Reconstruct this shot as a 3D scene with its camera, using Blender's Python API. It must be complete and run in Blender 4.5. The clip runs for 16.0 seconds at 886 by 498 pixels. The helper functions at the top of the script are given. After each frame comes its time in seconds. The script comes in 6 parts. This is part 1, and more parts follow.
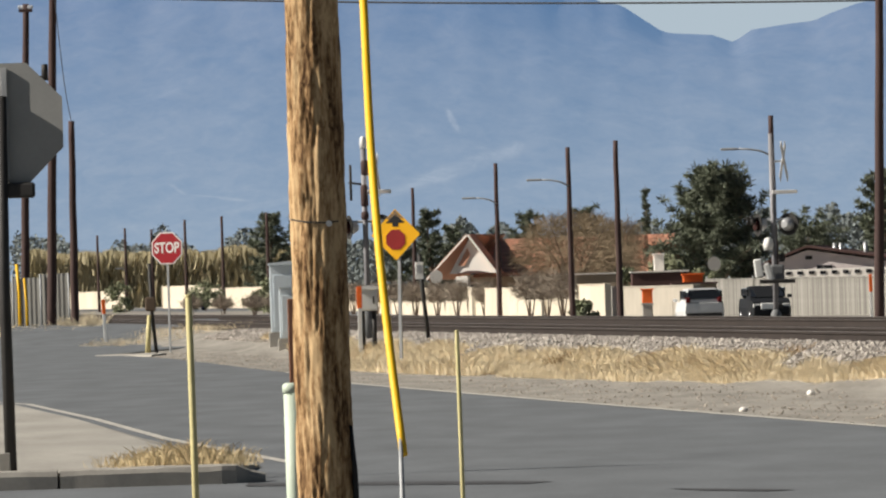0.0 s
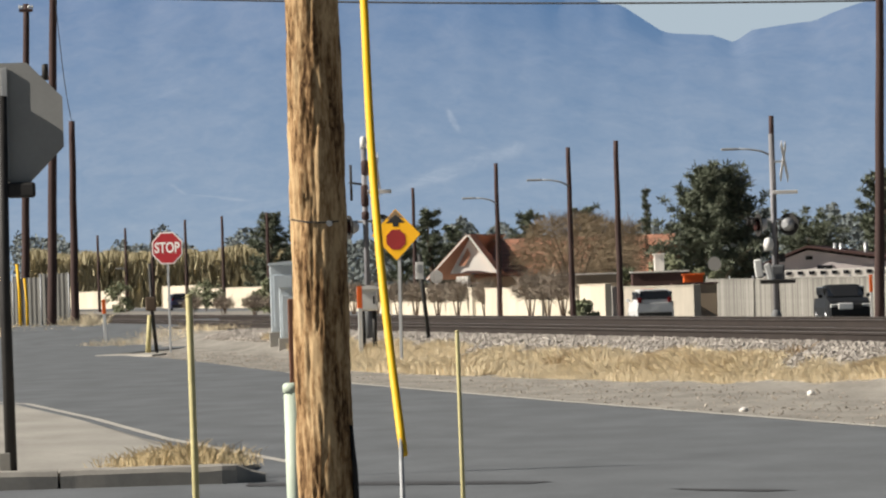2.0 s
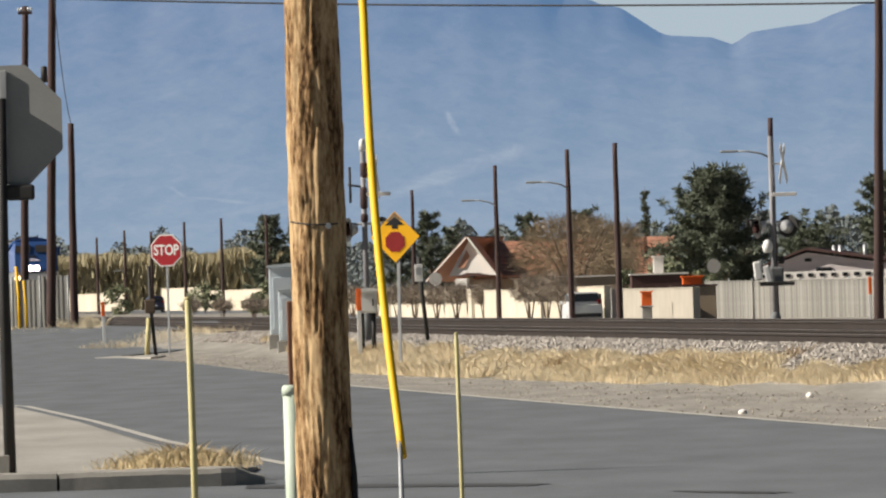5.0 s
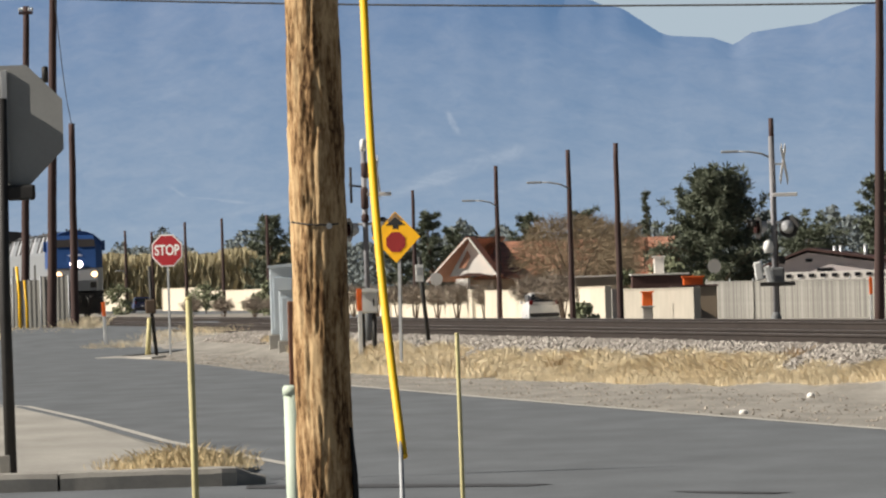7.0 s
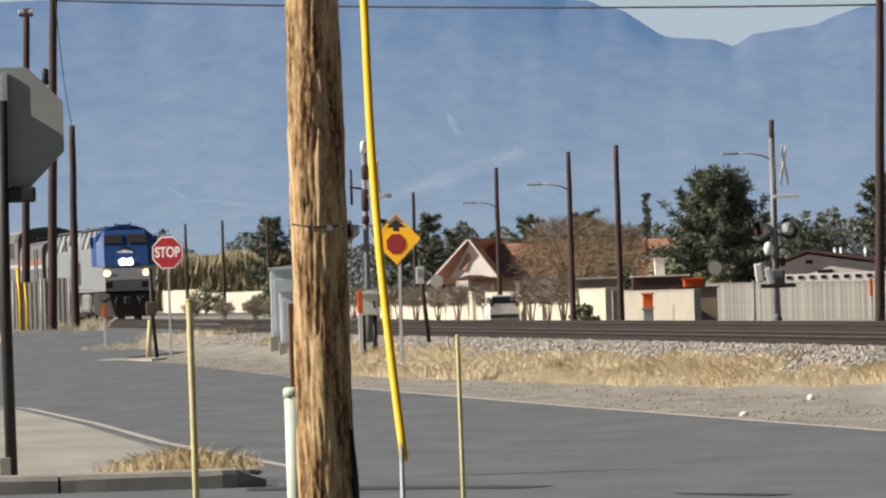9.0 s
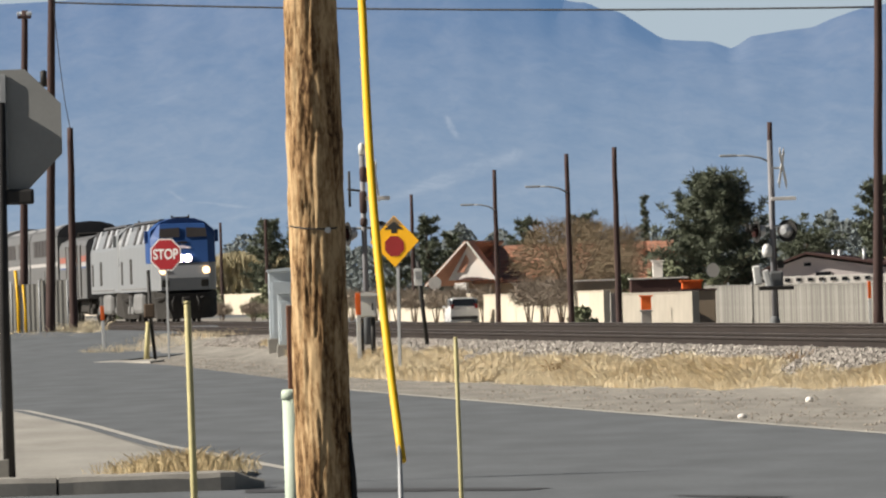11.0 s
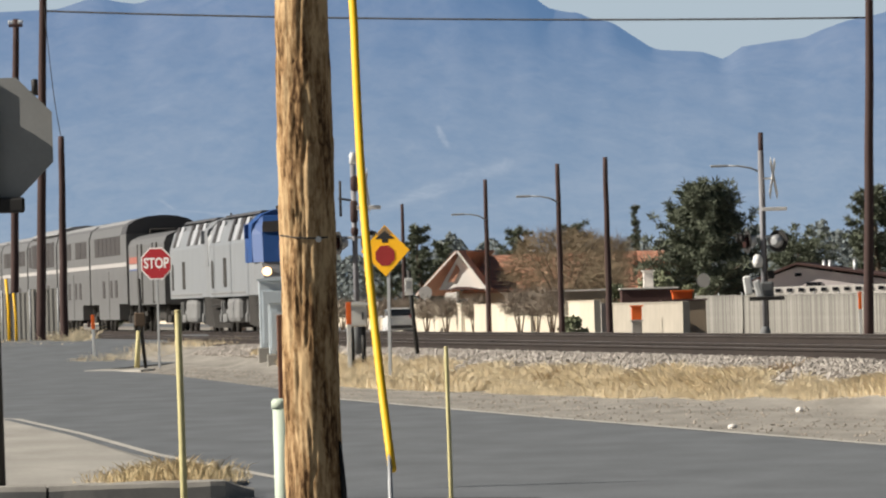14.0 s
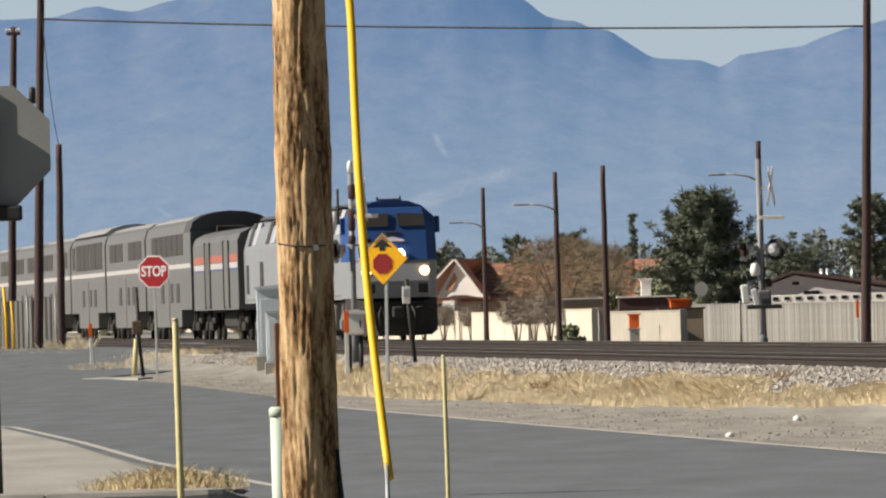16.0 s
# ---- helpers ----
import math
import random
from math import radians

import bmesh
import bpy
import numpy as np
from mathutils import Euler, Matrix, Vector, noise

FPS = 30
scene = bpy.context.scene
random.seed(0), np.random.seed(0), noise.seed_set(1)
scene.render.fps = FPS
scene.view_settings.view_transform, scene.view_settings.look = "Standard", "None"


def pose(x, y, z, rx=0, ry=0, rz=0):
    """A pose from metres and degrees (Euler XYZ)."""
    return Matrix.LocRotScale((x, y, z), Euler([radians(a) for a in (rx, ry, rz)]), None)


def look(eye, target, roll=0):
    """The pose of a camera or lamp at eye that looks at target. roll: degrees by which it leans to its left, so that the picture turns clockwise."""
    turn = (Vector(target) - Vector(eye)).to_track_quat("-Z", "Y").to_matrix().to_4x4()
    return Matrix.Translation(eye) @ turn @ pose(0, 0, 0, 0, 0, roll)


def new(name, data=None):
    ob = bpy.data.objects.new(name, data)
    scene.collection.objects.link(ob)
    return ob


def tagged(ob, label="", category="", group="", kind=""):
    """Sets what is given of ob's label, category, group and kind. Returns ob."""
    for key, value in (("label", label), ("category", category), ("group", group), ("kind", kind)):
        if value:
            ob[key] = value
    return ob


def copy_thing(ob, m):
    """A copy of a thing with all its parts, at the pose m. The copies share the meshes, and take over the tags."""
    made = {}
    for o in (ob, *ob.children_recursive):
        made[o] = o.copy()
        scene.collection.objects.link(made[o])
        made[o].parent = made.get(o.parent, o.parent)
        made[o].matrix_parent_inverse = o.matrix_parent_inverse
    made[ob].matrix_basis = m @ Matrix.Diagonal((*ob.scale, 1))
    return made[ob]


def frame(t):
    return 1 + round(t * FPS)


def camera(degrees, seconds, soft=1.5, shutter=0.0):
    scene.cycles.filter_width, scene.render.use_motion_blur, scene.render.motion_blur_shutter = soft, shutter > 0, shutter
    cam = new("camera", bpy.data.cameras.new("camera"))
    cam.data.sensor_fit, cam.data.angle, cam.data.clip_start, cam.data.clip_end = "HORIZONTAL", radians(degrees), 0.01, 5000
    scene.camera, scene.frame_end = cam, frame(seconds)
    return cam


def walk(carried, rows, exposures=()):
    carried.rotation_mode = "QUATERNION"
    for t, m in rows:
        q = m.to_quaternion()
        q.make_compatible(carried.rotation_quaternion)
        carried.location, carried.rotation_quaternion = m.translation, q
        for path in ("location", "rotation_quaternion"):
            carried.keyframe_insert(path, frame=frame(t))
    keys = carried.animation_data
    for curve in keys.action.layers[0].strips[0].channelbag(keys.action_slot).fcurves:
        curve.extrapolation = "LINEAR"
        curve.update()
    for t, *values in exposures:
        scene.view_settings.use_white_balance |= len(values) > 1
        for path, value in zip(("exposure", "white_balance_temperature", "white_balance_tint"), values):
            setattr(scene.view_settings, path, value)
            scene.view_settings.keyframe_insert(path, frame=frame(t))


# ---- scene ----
cam = camera(5.44, 16.0, soft=2.2)
EYE = 1.45
# seconds, yaw, pitch, roll of the long lens, held by hand from one spot
PATH = [
    (0, 0.0007, 0.2195, 1.808), (0.5, 0.0005, 0.2199, 1.840), (1, -0.0029, 0.2143, 1.779),
    (1.5, -0.0005, 0.2177, 1.786), (2, 0.0025, 0.2197, 1.782), (2.5, -0.0022, 0.2136, 1.814),
    (3, -0.0022, 0.2151, 1.807), (3.5, -0.0083, 0.2146, 1.774), (4, -0.0022, 0.2239, 1.804),
    (6.5, -0.0015, 0.2361, 1.780), (7, 0.0015, 0.2347, 1.780), (7.5, 0.0075, 0.2483, 1.805),
    (8, 0.0060, 0.2454, 1.799), (8.5, 0.0075, 0.2473, 1.812), (9, 0.0046, 0.2468, 1.810),
    (11.5, -0.0072, 0.2721, 1.793), (12, 0.0372, 0.2892, 1.833), (12.5, -0.0194, 0.2915, 1.713),
    (13, -0.0571, 0.2808, 1.702), (13.5, -0.0623, 0.2848, 1.716), (14, -0.0648, 0.3166, 1.650),
    (14.5, -0.0551, 0.3289, 1.594), (15, -0.0460, 0.3333, 1.637), (15.5, -0.0516, 0.3446, 1.556),
    (16, -0.0800, 0.3671, 1.619),
]
walk(cam, [(t, pose(0, 0, EYE, 90 + p, r, y)) for t, y, p, r in PATH], exposures=[(0.0, 0.0), (16.0, 0.0)])

# ---- light ----
SUN_EL, SUN_AZ = 33.0, -96.0     # the sun stands to the left, azimuth from +y clockwise
world = bpy.data.worlds.new("sky")
scene.world = world
world.use_nodes = True
wn = world.node_tree.nodes
sky = wn.new("ShaderNodeTexSky")
sky.sky_type = "NISHITA"
sky.sun_disc = False
sky.sun_elevation = radians(SUN_EL)
sky.sun_rotation = radians(SUN_AZ)
sky.air_density, sky.dust_density, sky.ozone_density = 1.0, 0.7, 1.2
wn["Background"].inputs["Strength"].default_value = 0.027
world.node_tree.links.new(sky.outputs[0], wn["Background"].inputs["Color"])
sun_data = bpy.data.lights.new("sun", "SUN")
sun_data.energy, sun_data.angle, sun_data.color = 7.2, radians(0.55), (1.0, 0.93, 0.82)
sun = new("sun", sun_data)
az, el = radians(SUN_AZ), radians(SUN_EL)
sun.matrix_world = look((0, 0, 60), (-math.sin(az) * math.cos(el), -math.cos(az) * math.cos(el), 60 - math.sin(el)))

# ---- materials ----
MATS = {}


def material(name, color, rough=0.8, metal=0.0, vary=0.25, scale=4.0, fine=60.0, bump=0.15, tint=None, stretch=(1, 1, 1),
             emit=0.0, spec=0.3, rand=0.0, island=False):
    """A worn surface: two scales of noise in the colour, fine relief, uneven gloss."""
    if name in MATS:
        return MATS[name]
    m = bpy.data.materials.new(name)
    m.use_nodes = True
    nt, nodes, links = m.node_tree, m.node_tree.nodes, m.node_tree.links
    bsdf = nodes["Principled BSDF"]
    tc = nodes.new("ShaderNodeTexCoord")
    mp = nodes.new("ShaderNodeMapping")
    mp.inputs["Scale"].default_value = stretch
    links.new(tc.outputs["Object"], mp.inputs["Vector"])
    big, small = nodes.new("ShaderNodeTexNoise"), nodes.new("ShaderNodeTexNoise")
    big.inputs["Scale"].default_value, small.inputs["Scale"].default_value = scale, fine
    big.inputs["Detail"].default_value, small.inputs["Detail"].default_value = 4, 3
    for n in (big, small):
        links.new(mp.outputs[0], n.inputs["Vector"])
    mix = nodes.new("ShaderNodeMix")
    mix.data_type = "RGBA"
    dark = tint or tuple(c * (1 - vary) for c in color)
    light = tuple(min(1, c * (1 + vary)) for c in color)
    mix.inputs[6].default_value, mix.inputs[7].default_value = (*dark, 1), (*light, 1)
    add = nodes.new("ShaderNodeMath")
    add.operation = "MULTIPLY_ADD"
    add.inputs[1].default_value = 0.45
    links.new(small.outputs["Fac"], add.inputs[0])
    half = nodes.new("ShaderNodeMath")
    half.operation = "MULTIPLY_ADD"
    half.inputs[1].default_value, half.inputs[2].default_value = 1.3, -0.4
    links.new(big.outputs["Fac"], half.inputs[0])
    links.new(half.outputs[0], add.inputs[2])
    clamp = nodes.new("ShaderNodeClamp")
    links.new(add.outputs[0], clamp.inputs[0])
    links.new(clamp.outputs[0], mix.inputs[0])
    col = mix.outputs[2]
    if rand:
        src = nodes.new("ShaderNodeNewGeometry").outputs["Random Per Island"] if island else nodes.new("ShaderNodeObjectInfo").outputs["Random"]
        hsv = nodes.new("ShaderNodeHueSaturation")
        rng = nodes.new("ShaderNodeMapRange")
        rng.inputs["To Min"].default_value, rng.inputs["To Max"].default_value = 1 - rand, 1 + rand
        links.new(src, rng.inputs["Value"])
        links.new(rng.outputs[0], hsv.inputs["Value"])
        links.new(col, hsv.inputs["Color"])
        col = hsv.outputs[0]
    links.new(col, bsdf.inputs["Base Color"])
    bsdf.inputs["Roughness"].default_value = rough
    bsdf.inputs["Metallic"].default_value = metal
    bsdf.inputs["Specular IOR Level"].default_value = spec
    if bump:
        bp = nodes.new("ShaderNodeBump")
        bp.inputs["Strength"].default_value, bp.inputs["Distance"].default_value = bump, 0.02
        links.new(add.outputs[0], bp.inputs["Height"])
        links.new(bp.outputs[0], bsdf.inputs["Normal"])
    if emit:
        bsdf.inputs["Emission Color"].default_value = (*color, 1)
        bsdf.inputs["Emission Strength"].default_value = emit
    MATS[name] = m
    return m


def glass(name, color=(0.02, 0.025, 0.03), rough=0.12):
    return material(name, color, rough=rough, vary=0.2, scale=2, bump=0.0, spec=0.6)


def bark_pole():
    """Hewn, weathered pine: long streaks, checks and peeled patches."""
    m = bpy.data.materials.new("weathered_pole_wood")
    m.use_nodes = True
    nodes, links = m.node_tree.nodes, m.node_tree.links
    bsdf = nodes["Principled BSDF"]
    tc = nodes.new("ShaderNodeTexCoord")
    cols = []
    for sc, st in ((5.0, (1, 1, 0.20)), (13.0, (1, 1, 0.16)), (34.0, (1, 1, 0.32))):
        mp = nodes.new("ShaderNodeMapping")
        mp.inputs["Scale"].default_value = st
        links.new(tc.outputs["Object"], mp.inputs["Vector"])
        nz = nodes.new("ShaderNodeTexNoise")
        nz.inputs["Scale"].default_value, nz.inputs["Detail"].default_value = sc * 2, 5
        nz.inputs["Distortion"].default_value = 0.6
        links.new(mp.outputs[0], nz.inputs["Vector"])
        cols.append(nz)
    ramp = nodes.new("ShaderNodeValToRGB")
    e = ramp.color_ramp.elements
    e[0].position, e[0].color = 0.42, (0.075, 0.038, 0.016, 1)
    e[1].position, e[1].color = 0.57, (0.56, 0.39, 0.215, 1)
    mid = ramp.color_ramp.elements.new(0.485)
    mid.color = (0.30, 0.18, 0.085, 1)
    mixv = None
    for share, col in ((0.42, cols[0]), (0.33, cols[1]), (0.25, cols[2])):
        step = nodes.new("ShaderNodeMath")
        step.operation = "MULTIPLY_ADD"
        step.inputs[1].default_value, step.inputs[2].default_value = share, 0.0
        links.new(col.outputs["Fac"], step.inputs[0])
        if mixv:
            links.new(mixv.outputs[0], step.inputs[2])
        mixv = step
    links.new(mixv.outputs[0], ramp.inputs[0])
    links.new(ramp.outputs[0], bsdf.inputs["Base Color"])
    bsdf.inputs["Roughness"].default_value = 0.85
    bsdf.inputs["Specular IOR Level"].default_value = 0.2
    bp = nodes.new("ShaderNodeBump")
    bp.inputs["Strength"].default_value, bp.inputs["Distance"].default_value = 0.12, 0.008
    links.new(mixv.outputs[0], bp.inputs["Height"])
    links.new(bp.outputs[0], bsdf.inputs["Normal"])
    return m


def mountain_mat(washes):
    """Far slopes: bare rock in the sun, with blue haze painted on as emission that pales towards the foot; gravel
    washes lie paler.
    washes: x, y of both ends on the plan, half width, strength."""
    m = bpy.data.materials.new("hazy_mountain")
    m.use_nodes = True
    nodes, links = m.node_tree.nodes, m.node_tree.links
    bsdf = nodes["Principled BSDF"]
    tc = nodes.new("ShaderNodeTexCoord")

    def value(v):
        n = nodes.new("ShaderNodeValue")
        n.outputs[0].default_value = v
        return n.outputs[0]

    def calc(op, *args):
        n = nodes.new("ShaderNodeMath")
        n.operation = op
        for i, v in enumerate(args):
            if isinstance(v, (int, float)):
                n.inputs[i].default_value = v
            else:
                links.new(v, n.inputs[i])
        return n.outputs[0]

    def grain(scale, stretch, turn, detail=9, rough=0.68):
        mp = nodes.new("ShaderNodeMapping")
        mp.inputs["Scale"].default_value = stretch
        mp.inputs["Rotation"].default_value = (0, 0, radians(turn))
        links.new(tc.outputs["Object"], mp.inputs["Vector"])
        nz = nodes.new("ShaderNodeTexNoise")
        nz.inputs["Scale"].default_value, nz.inputs["Detail"].default_value, nz.inputs["Roughness"].default_value = scale, detail, rough
        nz.inputs["Distortion"].default_value = 0.7
        links.new(mp.outputs[0], nz.inputs["Vector"])
        return nz.outputs["Fac"]

    gullies = calc("ADD", calc("MULTIPLY", grain(0.05, (1.0, 0.30, 0.9), 24), 0.55), calc("MULTIPLY", grain(0.17, (1.0, 0.22, 0.8), -28), 0.45))
    sep = nodes.new("ShaderNodeSeparateXYZ")
    links.new(tc.outputs["Object"], sep.inputs[0])
    ragged = calc("SUBTRACT", grain(0.05, (1, 0.2, 1), 20), 0.5)
    pale = value(0.0)
    for x0, y0, x1, y1, half, share in washes:
        ln = math.hypot(x1 - x0, y1 - y0)
        ux, uy = (x1 - x0) / ln, (y1 - y0) / ln
        dx, dy = calc("SUBTRACT", sep.outputs["X"], x0), calc("SUBTRACT", sep.outputs["Y"], y0)
        along = calc("DIVIDE", calc("ADD", calc("MULTIPLY", dx, ux), calc("MULTIPLY", dy, uy)), ln)
        across = calc("ABSOLUTE", calc("SUBTRACT", calc("MULTIPLY", dx, uy), calc("MULTIPLY", dy, ux)))
        across = calc("ADD", calc("DIVIDE", across, half), calc("MULTIPLY", ragged, 2.6))
        ends = calc("MULTIPLY", calc("MULTIPLY", along, calc("SUBTRACT", 1.0, along)), 4.0)
        spot = calc("MULTIPLY", calc("MAXIMUM", calc("SUBTRACT", 1.0, across), 0.0), calc("MAXIMUM", ends, 0.0))
        pale = calc("ADD", pale, calc("MULTIPLY", calc("MINIMUM", spot, 0.6), share))
    ramp = nodes.new("ShaderNodeValToRGB")
    e = ramp.color_ramp.elements
    e[0].position, e[0].color = 0.38, (0.038, 0.042, 0.050, 1)
    e[1].position, e[1].color = 0.64, (0.088, 0.084, 0.080, 1)
    e.new(0.95).color = (0.21, 0.20, 0.185, 1)
    links.new(calc("ADD", gullies, calc("MULTIPLY", pale, 0.34)), ramp.inputs[0])
    links.new(ramp.outputs[0], bsdf.inputs["Base Color"])
    bsdf.inputs["Roughness"].default_value = 1.0
    bsdf.inputs["Specular IOR Level"].default_value = 0.0
    # haze put into the material: blue self-glow by height, palest at the foot
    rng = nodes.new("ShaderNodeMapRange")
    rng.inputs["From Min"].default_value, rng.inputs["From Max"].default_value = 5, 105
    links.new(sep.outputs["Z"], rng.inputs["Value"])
    haze_glow = nodes.new("ShaderNodeMix")
    haze_glow.data_type = "RGBA"
    haze_glow.inputs[6].default_value, haze_glow.inputs[7].default_value = (0.272, 0.392, 0.545, 1), (0.130, 0.245, 0.448, 1)
    links.new(rng.outputs[0], haze_glow.inputs[0])
    links.new(haze_glow.outputs[2], bsdf.inputs["Emission Color"])
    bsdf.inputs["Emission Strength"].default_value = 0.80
    return m


# ---- builders ----
def part(name, bm, mat, parent=None, label="", smooth=False):
    """Links a bmesh as one mesh object under a thing or a part."""
    me = bpy.data.meshes.new(name)
    bm.normal_update()
    if smooth:
        for f in bm.faces:
            f.smooth = True
    bm.to_mesh(me)
    bm.free()
    for mm in (mat if isinstance(mat, (list, tuple)) else [mat]):
        me.materials.append(mm)
    ob = new(name, me)
    if parent is not None:
        ob.parent = parent
    if label:
        ob["label"] = label
    return ob


def thing(name, x, y, z, label, category, group="", yaw=0, kind=""):
    e = new(name)
    e.matrix_world = pose(x, y, z, 0, 0, yaw)
    e.empty_display_size = 0.3
    return tagged(e, label, category, group, kind)


def box(bm, x, y, z, sx, sy, sz, bevel=0.0, rot=None):
    """Adds a box centred at x, y, z to bm."""
    r = bmesh.ops.create_cube(bm, size=1.0)
    vs = r["verts"]
    bmesh.ops.scale(bm, vec=(sx, sy, sz), verts=vs)
    if bevel:
        es = list({e for v in vs for e in v.link_edges})
        b = bmesh.ops.bevel(bm, geom=es, offset=bevel, segments=2, affect="EDGES", profile=0.5)
        vs = list({v for f in b["faces"] for v in f.verts} | {v for v in vs if v.is_valid})
    if rot is not None:
        bmesh.ops.transform(bm, matrix=rot, verts=vs)
    bmesh.ops.translate(bm, vec=(x, y, z), verts=vs)
    return bm


def tube(bm, pts, radii, n=10, caps=True):
    """A round bar through points, with a radius at each."""
    pts = [Vector(p) for p in pts]
    if not isinstance(radii, (list, tuple)):
        radii = [radii] * len(pts)
    rings = []
    for i, p in enumerate(pts):
        d = (pts[min(i + 1, len(pts) - 1)] - pts[max(i - 1, 0)]).normalized()
        a = d.cross(Vector((0, 1, 0)) if abs(d.y) < 0.9 else Vector((1, 0, 0))).normalized()
        b = d.cross(a)
        rings.append([bm.verts.new(p + radii[i] * (math.cos(k * math.tau / n) * a + math.sin(k * math.tau / n) * b)) for k in range(n)])
    for r0, r1 in zip(rings, rings[1:]):
        for k in range(n):
            bm.faces.new((r0[k], r0[(k + 1) % n], r1[(k + 1) % n], r1[k])).smooth = True
    if caps:
        bm.faces.new(rings[0][::-1])
        bm.faces.new(rings[-1])
    return bm


def prism(bm, outline, y0, y1):
    """Extrudes an outline of (x, z) between y0 and y1."""
    a = [bm.verts.new((x, y0, z)) for x, z in outline]
    b = [bm.verts.new((x, y1, z)) for x, z in outline]
    n = len(a)
    bm.faces.new(a)
    bm.faces.new(b[::-1])
    for i in range(n):
        bm.faces.new((a[i], b[i], b[(i + 1) % n], a[(i + 1) % n]))
    bmesh.ops.recalc_face_normals(bm, faces=bm.faces)
    return bm


def slab(bm, outline, z0, z1):
    """Extrudes an outline of (x, y) between two heights."""
    a = [bm.verts.new((x, y, z0)) for x, y in outline]
    b = [bm.verts.new((x, y, z1)) for x, y in outline]
    n = len(a)
    bm.faces.new(a[::-1])
    bm.faces.new(b)
    for i in range(n):
        bm.faces.new((a[i], a[(i + 1) % n], b[(i + 1) % n], b[i]))
    bmesh.ops.recalc_face_normals(bm, faces=bm.faces)
    return bm


def ngon(n, r, turn=0.0):
    return [(r * math.cos(math.tau * k / n + turn), r * math.sin(math.tau * k / n + turn)) for k in range(n)]


def mesh_of(name, verts, faces, mat, parent=None, smooth=False):
    me = bpy.data.meshes.new(name)
    me.from_pydata(verts, [], faces)
    me.materials.append(mat)
    if smooth:
        me.polygons.foreach_set("use_smooth", [True] * len(me.polygons))
    me.update()
    ob = new(name, me)
    if parent is not None:
        ob.parent = parent
    return ob


def smooth01(a, b, x):
    t = max(0.0, min(1.0, (x - a) / (b - a)))
    return t * t * (3 - 2 * t)


def rail_x(y):
    """The middle between the two tracks at distance y."""
    return 23.35 - 0.096 * y


def ground_z(x, y):
    """Height of the land: a low railway bank between a street and lower ground beyond it."""
    u = x - rail_x(y)
    near = -0.02 - 0.10 * smooth01(60, 150, y) * smooth01(-4.5, 0.0, x + (y - 150) * 0.03) * (1 - smooth01(200, 250, y))
    far = -0.62 + 0.35 * smooth01(450, 900, y)
    base = near if u < 0 else far
    top = 0.345
    k = 1 - smooth01(4.4, 6.6, abs(u)) if u < 0 else 1 - smooth01(4.4, 8.5, abs(u))
    return base + (top - base) * k

# ---- ground, streets, mountains ----
M_DIRT = material("gravelly_dirt", (0.30, 0.28, 0.25), vary=0.4, scale=1.8, fine=14, stretch=(1, 0.14, 1), bump=0.35, rough=0.95, spec=0.1)
M_ASPHALT = material("worn_asphalt", (0.142, 0.152, 0.163), vary=0.28, scale=1.3, fine=34, bump=0.2, rough=0.85, spec=0.25, stretch=(1, 0.22, 1))
M_CONCRETE = material("pale_concrete", (0.36, 0.342, 0.31), vary=0.30, scale=1.1, fine=22, stretch=(1, 0.15, 1), bump=0.2, rough=0.9, spec=0.15)
M_KERB = material("kerb_concrete", (0.34, 0.32, 0.29), vary=0.25, scale=2.2, fine=30, bump=0.08, rough=0.95, spec=0.1)
M_LINE = material("worn_white_line", (0.46, 0.44, 0.40), vary=0.3, scale=1.5, fine=30, bump=0.1)
M_BALLAST = material("ballast_stone", (0.37, 0.335, 0.30), vary=0.35, scale=0.6, fine=20, bump=0.3, rand=0.36, island=True)
M_RAIL = material("rusty_rail_steel", (0.032, 0.024, 0.021), vary=0.35, scale=1.2, fine=20, rough=0.7, bump=0.2)
M_RAILTOP = material("worn_rail_head", (0.30, 0.27, 0.25), rough=0.35, metal=0.6, vary=0.2, scale=1, fine=12)
M_TIE = material("creosoted_tie", (0.075, 0.06, 0.052), vary=0.3, scale=3, fine=30, rand=0.3)
M_GRASS = material("dry_grass", (0.76, 0.645, 0.45), vary=0.24, scale=0.5, fine=6, bump=0.0, rough=0.9, rand=0.22, island=True, spec=0.1)


def build_ground():
    xs = [-3500, -1500, -600, -250, -120, -70] + [-50 + 1.0 * i for i in range(91)] + [50, 70, 120, 250, 600, 1500, 3500]
    ys = [-400, -100, -30, 0, 20] + [30 + 3.0 * i for i in range(130)] + [430 + 12 * i for i in range(50)] + [1050, 1200, 1500, 2000, 2600, 3400, 4800]
    verts, faces = [], []
    for y in ys:
        for x in xs:
            z = ground_z(x, y)
            z += 0.02 * noise.noise((x * 0.8, y * 0.25, 0)) if 40 < y < 420 and abs(x) < 40 and (x > -3 or y > 240) else 0
            verts.append((x, y, z))
    n = len(xs)
    for j in range(len(ys) - 1):
        for i in range(n - 1):
            faces.append((j * n + i, j * n + i + 1, (j + 1) * n + i + 1, (j + 1) * n + i))
    g = mesh_of("ground", verts, faces, M_DIRT, smooth=True)
    tagged(g, "pale gravelly desert dirt around the street and railway", "ground", kind="structure")


build_ground()

